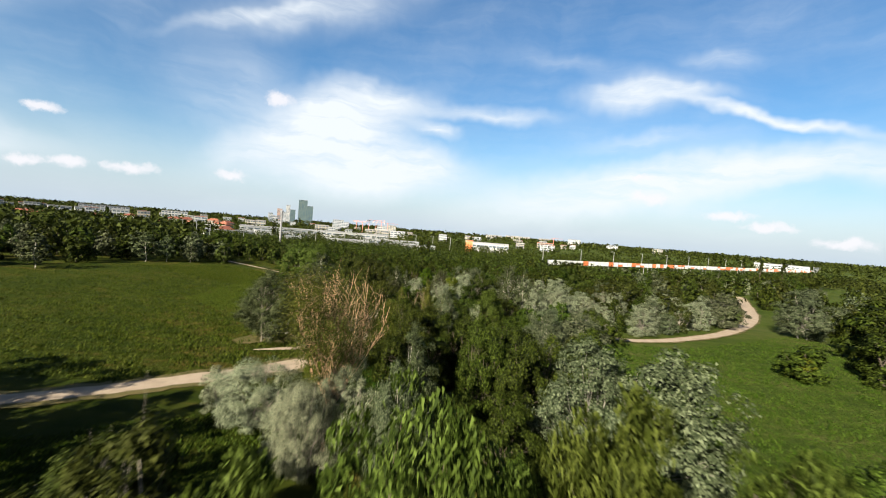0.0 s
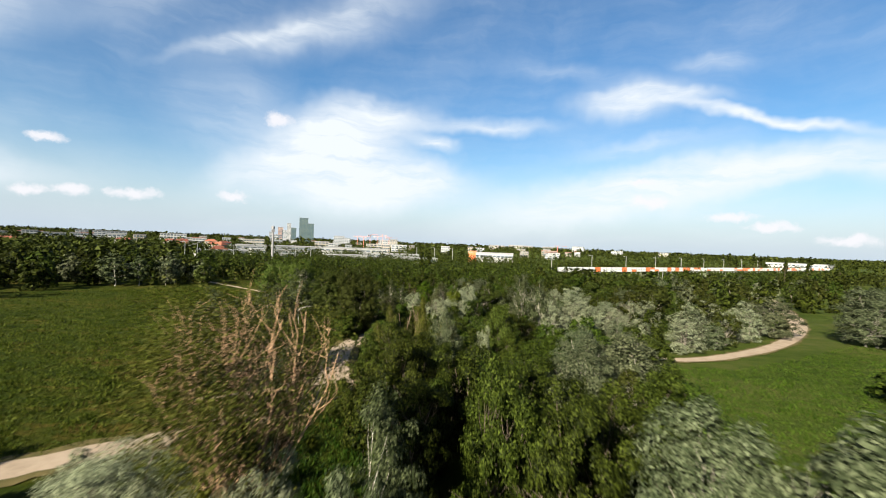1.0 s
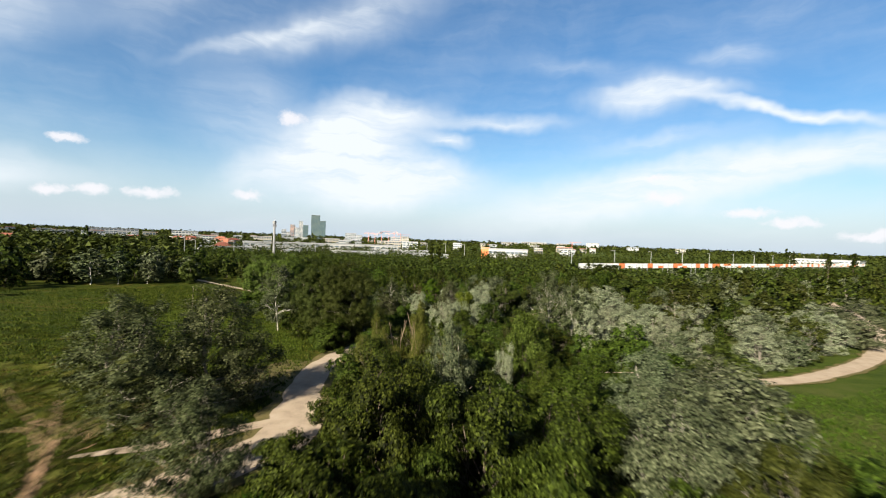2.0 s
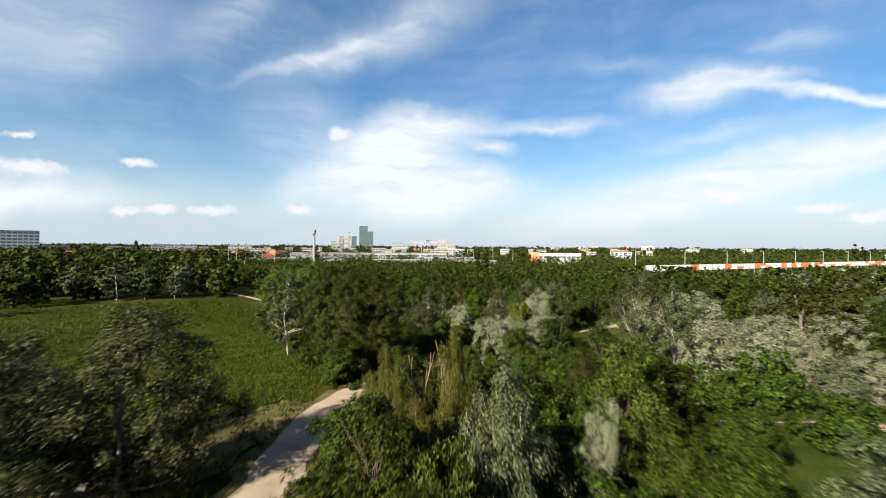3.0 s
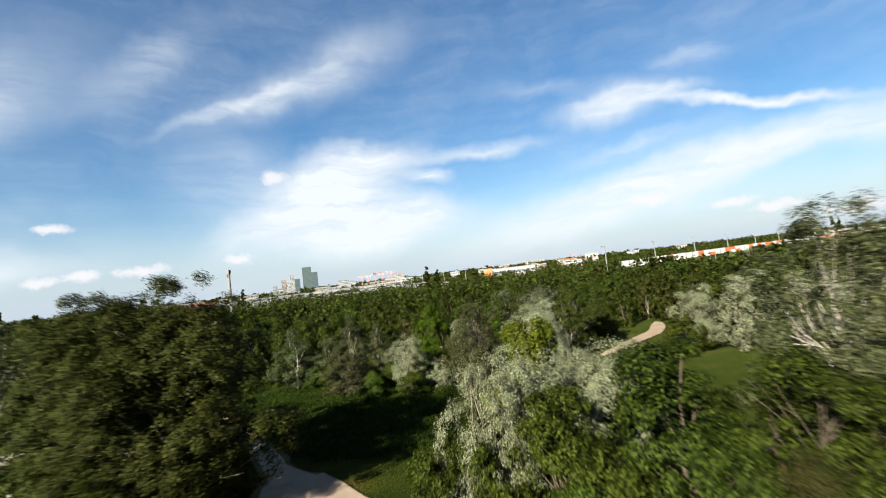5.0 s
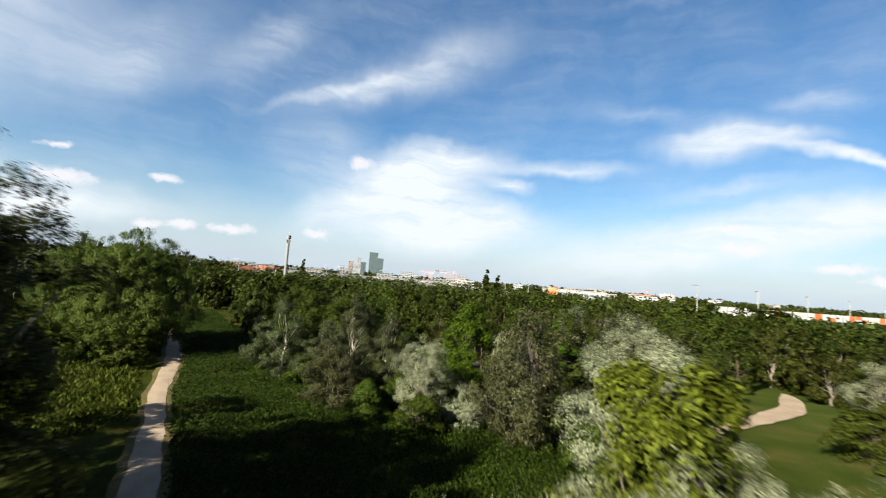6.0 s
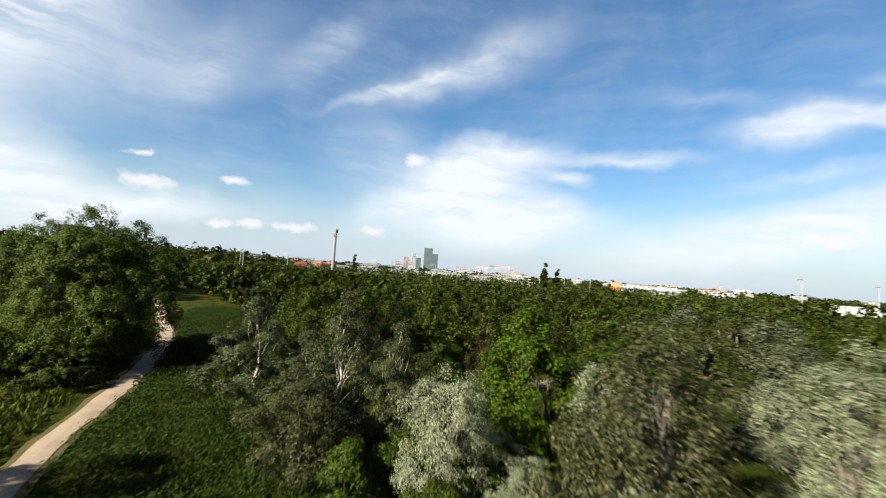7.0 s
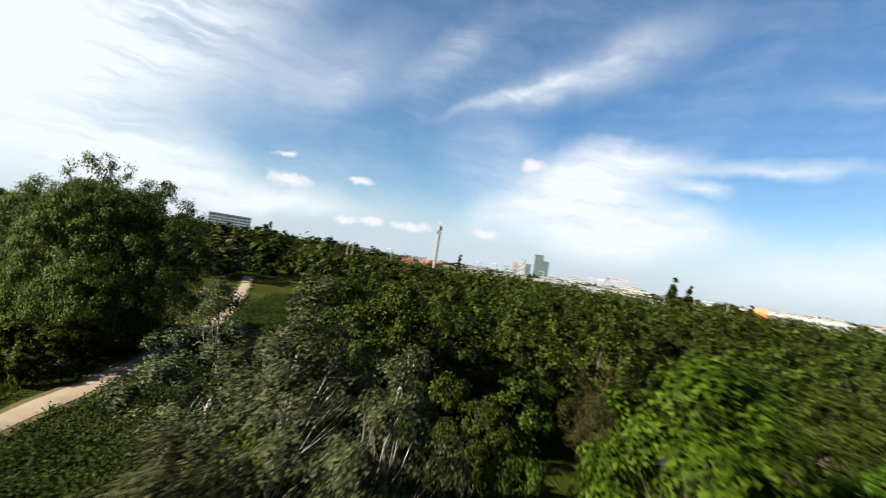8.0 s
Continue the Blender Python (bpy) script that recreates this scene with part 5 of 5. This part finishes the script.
def column_poplar(x, y, h, label="dark columnar poplar standing above the woods"):
    rng = np.random.default_rng(int(abs(x * 7 + y)))
    root = tree(rng, "column_poplar", h, h * 0.24, 0.08, 60, 1100, 0.9, 0.6, 0.4, "leaf_dark", "bark_dark", wide=0.6, full=0.5, limbs=4, shell=0.3)
    root.matrix_basis = pose(x, y, 0)
    tagged(root, label, "tree", "columnar poplars")


for x, y, h in ((-10.6, 218, 12.0), (-7.2, 221, 10.5), (-170, 230, 14.0), (-112, 300, 13.0), (150, 215, 13), (166, 222, 14), (176, 218, 12.5), (186, 312, 15.5), (193, 316, 14.0), (202, 312, 16.0), (210, 318, 14.5)):
    column_poplar(x, y, h)

# ---- half-dead tree with bare limbs ----


def bare_tree(x, y, h, w):
    """A vase-shaped tree: many bare rising limbs, few dry leaves, mistletoe-like tufts."""
    rng = np.random.default_rng(21)
    root = tagged(new("half_dead_tree"), "half-dead tree with bare tan limbs and sparse dull leaves", "tree")
    paths, tips = [], []
    fork = np.array([0.15, 0.1, h * 0.30])
    paths.append(limb(rng, (0, 0, -0.1), fork, 0.24, 0.17, 0.03, 4))
    for k in range(34):
        a = rng.uniform(0, 6.28)
        r = w * 0.5 * math.sqrt(rng.uniform(0.02, 1.0))
        top = np.array([r * math.cos(a), r * math.sin(a), h * rng.uniform(0.74, 0.99) - r * 0.45])
        main = limb(rng, fork - np.array([0, 0, rng.uniform(0, 1.6)]), top, 0.075, 0.012, 0.05, 7)
        paths.append(main)
        for _ in range(11):
            i = rng.integers(2, 7)
            end = main[0][i] + unit(rng.normal(size=3) * 0.45 + (top - fork) / h + np.array([0, 0, 0.7])) * rng.uniform(0.7, 2.0)
            tw = limb(rng, main[0][i], end, 0.022, 0.007, 0.08, 3)
            paths.append(tw)
            tips.append(end)
            for _ in range(2):
                e2 = tw[0][2] + rng.normal(size=3) * 0.45 + np.array([0, 0, 0.4])
                paths.append(limb(rng, tw[0][2], e2, 0.011, 0.004, 0.05, 2))
                tips.append(e2)
    v, f = tubes(paths, 5)
    tagged(part("branchwork", mesh_from("bare_branchwork", v, f, "bare_limb"), root, "bare tan limbs"), kind="stuff")
    tips = np.array(tips)
    for mat, count, rc, length, width, label in (("leaf_sparse", 34000, 0.46, 0.11, 0.06, "sparse dull green leaves"), ("leaf_willow", 4000, 0.4, 0.10, 0.05, "withered yellowish leaves")):
        live = np.clip(0.12 + (np.hypot(tips[:, 0], tips[:, 1]) / (w * 0.5)) ** 2 - tips[:, 0] / w, 0.05, 2.0)
        pts = tips[rng.choice(len(tips), count, p=live / live.sum())] + rng.normal(size=(count, 3)) * rc
        part("crown", cards_mesh("bare_crown", leaf_cards(rng, pts, unit(rng.normal(size=(count, 3)) + np.array([0, 0, 0.6])), length, width), 4, mat), root, label)
    root.matrix_basis = pose(x, y, 0)
    for k in range(14):
        c = fork + np.array([rng.normal() * w * 0.16, rng.normal() * w * 0.16, rng.uniform(-0.4, h * 0.3)])
        pts = c + unit(rng.normal(size=(420, 3))) * rng.uniform(0.12, 0.42, (420, 1))
        part("leaf_tuft", cards_mesh("leaf_tuft", leaf_cards(rng, pts, unit(pts - c), 0.16, 0.08), 4, "leaf_yellow" if k % 3 else "leaf_red"), root, "yellowish tuft of leaves" if k % 3 else "orange withered tuft")


MAT["leaf_sparse"] = leaf_material("dull_olive_leaves", (0.110, 0.128, 0.026), (0.220, 0.232, 0.052), (0.380, 0.370, 0.110), 0.3)
MAT["leaf_red"] = leaf_material("orange_withered_leaves", (0.30, 0.10, 0.03), (0.46, 0.17, 0.05), (0.60, 0.26, 0.09), 0.3)
bare_tree(-7.2, 31.5, 12.5, 7.6)
for x, y, h in ((-3.6, 65.2, 6.9), (-3.1, 64.7, 6.4), (-4.2, 65.6, 6.0)):
    rng = np.random.default_rng(int(h * 10))
    root = tagged(new("dead_trunk"), "bare broken willow trunk among green shrubs", "tree trunk")
    main = limb(rng, (0, 0, -0.1), (rng.normal() * 0.5, rng.normal() * 0.5, h), 0.065, 0.02, 0.04, 6)
    paths = [main] + [limb(rng, main[0][i], main[0][i] + np.array([rng.normal() * 0.7, rng.normal() * 0.7, 1.0]), 0.026, 0.008, 0.06, 3) for i in (2, 3, 4, 4, 5, 5)]
    v, f = tubes(paths, 6)
    part("trunk", mesh_from("dead_trunk", v, f, "bark_dead"), root)
    root.matrix_basis = pose(x, y, 0)


def boulder(x, y, s, seed):
    rng = random.Random(seed)
    bm = bmesh.new()
    bmesh.ops.create_icosphere(bm, subdivisions=2, radius=1.0)
    for v in bm.verts:
        k = 1 + 0.32 * noise.noise(v.co * 1.4 + Vector((seed, 0, 0)))
        v.co = Vector((v.co.x * k * s, v.co.y * k * s * 0.75, max(v.co.z * k * s * 0.55, -0.1)))
    me = bpy.data.meshes.new("boulder")
    bm.to_mesh(me)
    bm.free()
    me.materials.append(MAT["stone"])
    ob = tagged(new("boulder", me), "pale rough boulder lying on bare ground", "boulder", "boulders by the path")
    ob.matrix_basis = pose(x, y, 0.18 * s, 0, 0, rng.uniform(0, 360))


for i, (x, y, s) in enumerate(((-19.9, 60.6, 0.38), (-19.1, 61.6, 0.34), (-20.6, 60.0, 0.28))):
    boulder(x, y, s, i + 2)

# ---- grass and herbs ----


def tufts(name, poly, count, height, blades, mat, label, width=0.05, gap=0.25, spread=0.16):
    rng = np.random.default_rng(count)
    xs, ys = [p[0] for p in poly], [p[1] for p in poly]
    ways = np.array(WAYS)
    feet = []
    while len(feet) < count:
        x, y = rng.uniform(min(xs), max(xs), 4000), rng.uniform(min(ys), max(ys), 4000)
        ok = np.array([inside(a, b, poly) for a, b in zip(x, y)])
        d = np.sqrt((x[:, None] - ways[None, :, 0]) ** 2 + (y[:, None] - ways[None, :, 1]) ** 2) - ways[None, :, 2] / 2
        thin = rng.uniform(0, 1, len(x)) < np.clip(1.35 - np.abs(x) / 70, 0.05, 1.0)
        feet += np.stack([x, y], -1)[ok & thin & (d.min(1) > gap)].tolist()
    feet = np.array(feet[:count])
    lumps = np.array([0.55 + 0.9 * max(0.0, noise.noise((a * 0.35, b * 0.35, 5.0)) + 0.35) for a, b in feet])
    base = np.repeat(feet, blades, axis=0)
    n = len(base)
    foot = np.c_[base + rng.normal(size=(n, 2)) * spread, np.zeros(n)]
    h = height * np.repeat(lumps, blades)[:, None] * rng.uniform(0.6, 1.3, (n, 1))
    lean = rng.normal(size=(n, 2)) * 0.45
    a = rng.uniform(0, 6.28, n)
    side = np.c_[np.cos(a), np.sin(a), np.zeros(n)] * width * (1 + h)
    tip = foot + np.c_[lean * h, h]
    verts = np.stack([foot - side, foot + side, tip], 1).reshape(-1, 3)
    tagged(new(name, cards_mesh(name, verts, 3, mat)), label, "grass", kind="stuff")


def herbs(name, poly, count, height, leaves, size, mat, label):
    """Knee-high leafy herbs: clumps of small leaves at uneven heights over the ground."""
    rng = np.random.default_rng(count + 1)
    xs, ys = [p[0] for p in poly], [p[1] for p in poly]
    ways = np.array(WAYS)
    feet = []
    while len(feet) < count:
        x, y = rng.uniform(min(xs), max(xs), 4000), rng.uniform(min(ys), max(ys), 4000)
        ok = np.array([inside(a, b, poly) for a, b in zip(x, y)])
        d = np.sqrt((x[:, None] - ways[None, :, 0]) ** 2 + (y[:, None] - ways[None, :, 1]) ** 2) - ways[None, :, 2] / 2
        feet += np.stack([x, y], -1)[ok & (d.min(1) > 0.35)].tolist()
    feet = np.array(feet[:count])
    lump = np.array([0.35 + 1.0 * max(0.0, noise.noise((a * 0.45, b * 0.45, 8.0)) + 0.4) for a, b in feet])
    base, tall = np.repeat(feet, leaves, axis=0), np.repeat(lump, leaves)
    n = len(base)
    pts = np.c_[base + rng.normal(size=(n, 2)) * 0.15, height * tall * rng.uniform(0.25, 1.0, n)]
    normals = unit(np.array([0, -0.5, 0.6]) + rng.normal(size=(n, 3)) * 0.45)
    tagged(new(name, cards_mesh(name, leaf_cards(rng, pts, normals, size, size * 0.6, 0.15, 3), 3, mat)), label, "herbs", kind="stuff")


CLEARING = [(-9.5, 90), (-2, 90), (6, 104), (-3, 106), (-12, 105), (-19, 111), (-28, 122), (-46, 141), (-50, 137), (-34, 118), (-22, 103)]
herbs("meadow_herbs", CLEARING, 24000, 0.55, 8, 0.11, "herb", "thick knee-high green herbs in the clearing")
herbs("meadow_herbs", [(-27, 66), (-20, 70), (-16, 77), (-18, 82), (-30, 96), (-44, 108), (-44, 80)], 9000, 0.35, 6, 0.11, "meadow_blade", "leafy green herbs in the long grass")
tufts("meadow_grass", [(-95, 40), (-22, 40), (-14, 52), (-13, 66), (-14, 74), (-16, 82), (-26, 96), (-60, 126), (-84, 120), (-95, 90)], 20000, 0.26, 3, "meadow_blade", "knee-high green meadow grass")
tufts("meadow_grass", [(-60, 134), (-30, 111), (-18, 97), (-20, 88), (-45, 100), (-80, 120)], 10000, 0.30, 3, "meadow_blade", "green meadow grass beside the track")
tufts("meadow_grass", [(20, 30), (36, 22), (66, 60), (72, 92), (50, 78), (36, 70), (24, 72), (20, 52)], 11000, 0.20, 3, "fresh_grass", "green grass of the open eastern meadow")
tufts("meadow_grass", [(-12, 38), (-4, 36), (4, 60), (14, 73), (-8, 82), (-7, 70), (-8, 56)], 6000, 0.35, 3, "herb", "rough grass under the thicket")
tufts("meadow_grass", [(-60, 17), (-42, 22), (-24, 31), (-12, 38), (-8, 30), (-14, 20), (-40, 10)], 6000, 0.24, 3, "meadow_blade", "green meadow grass in tree shade")
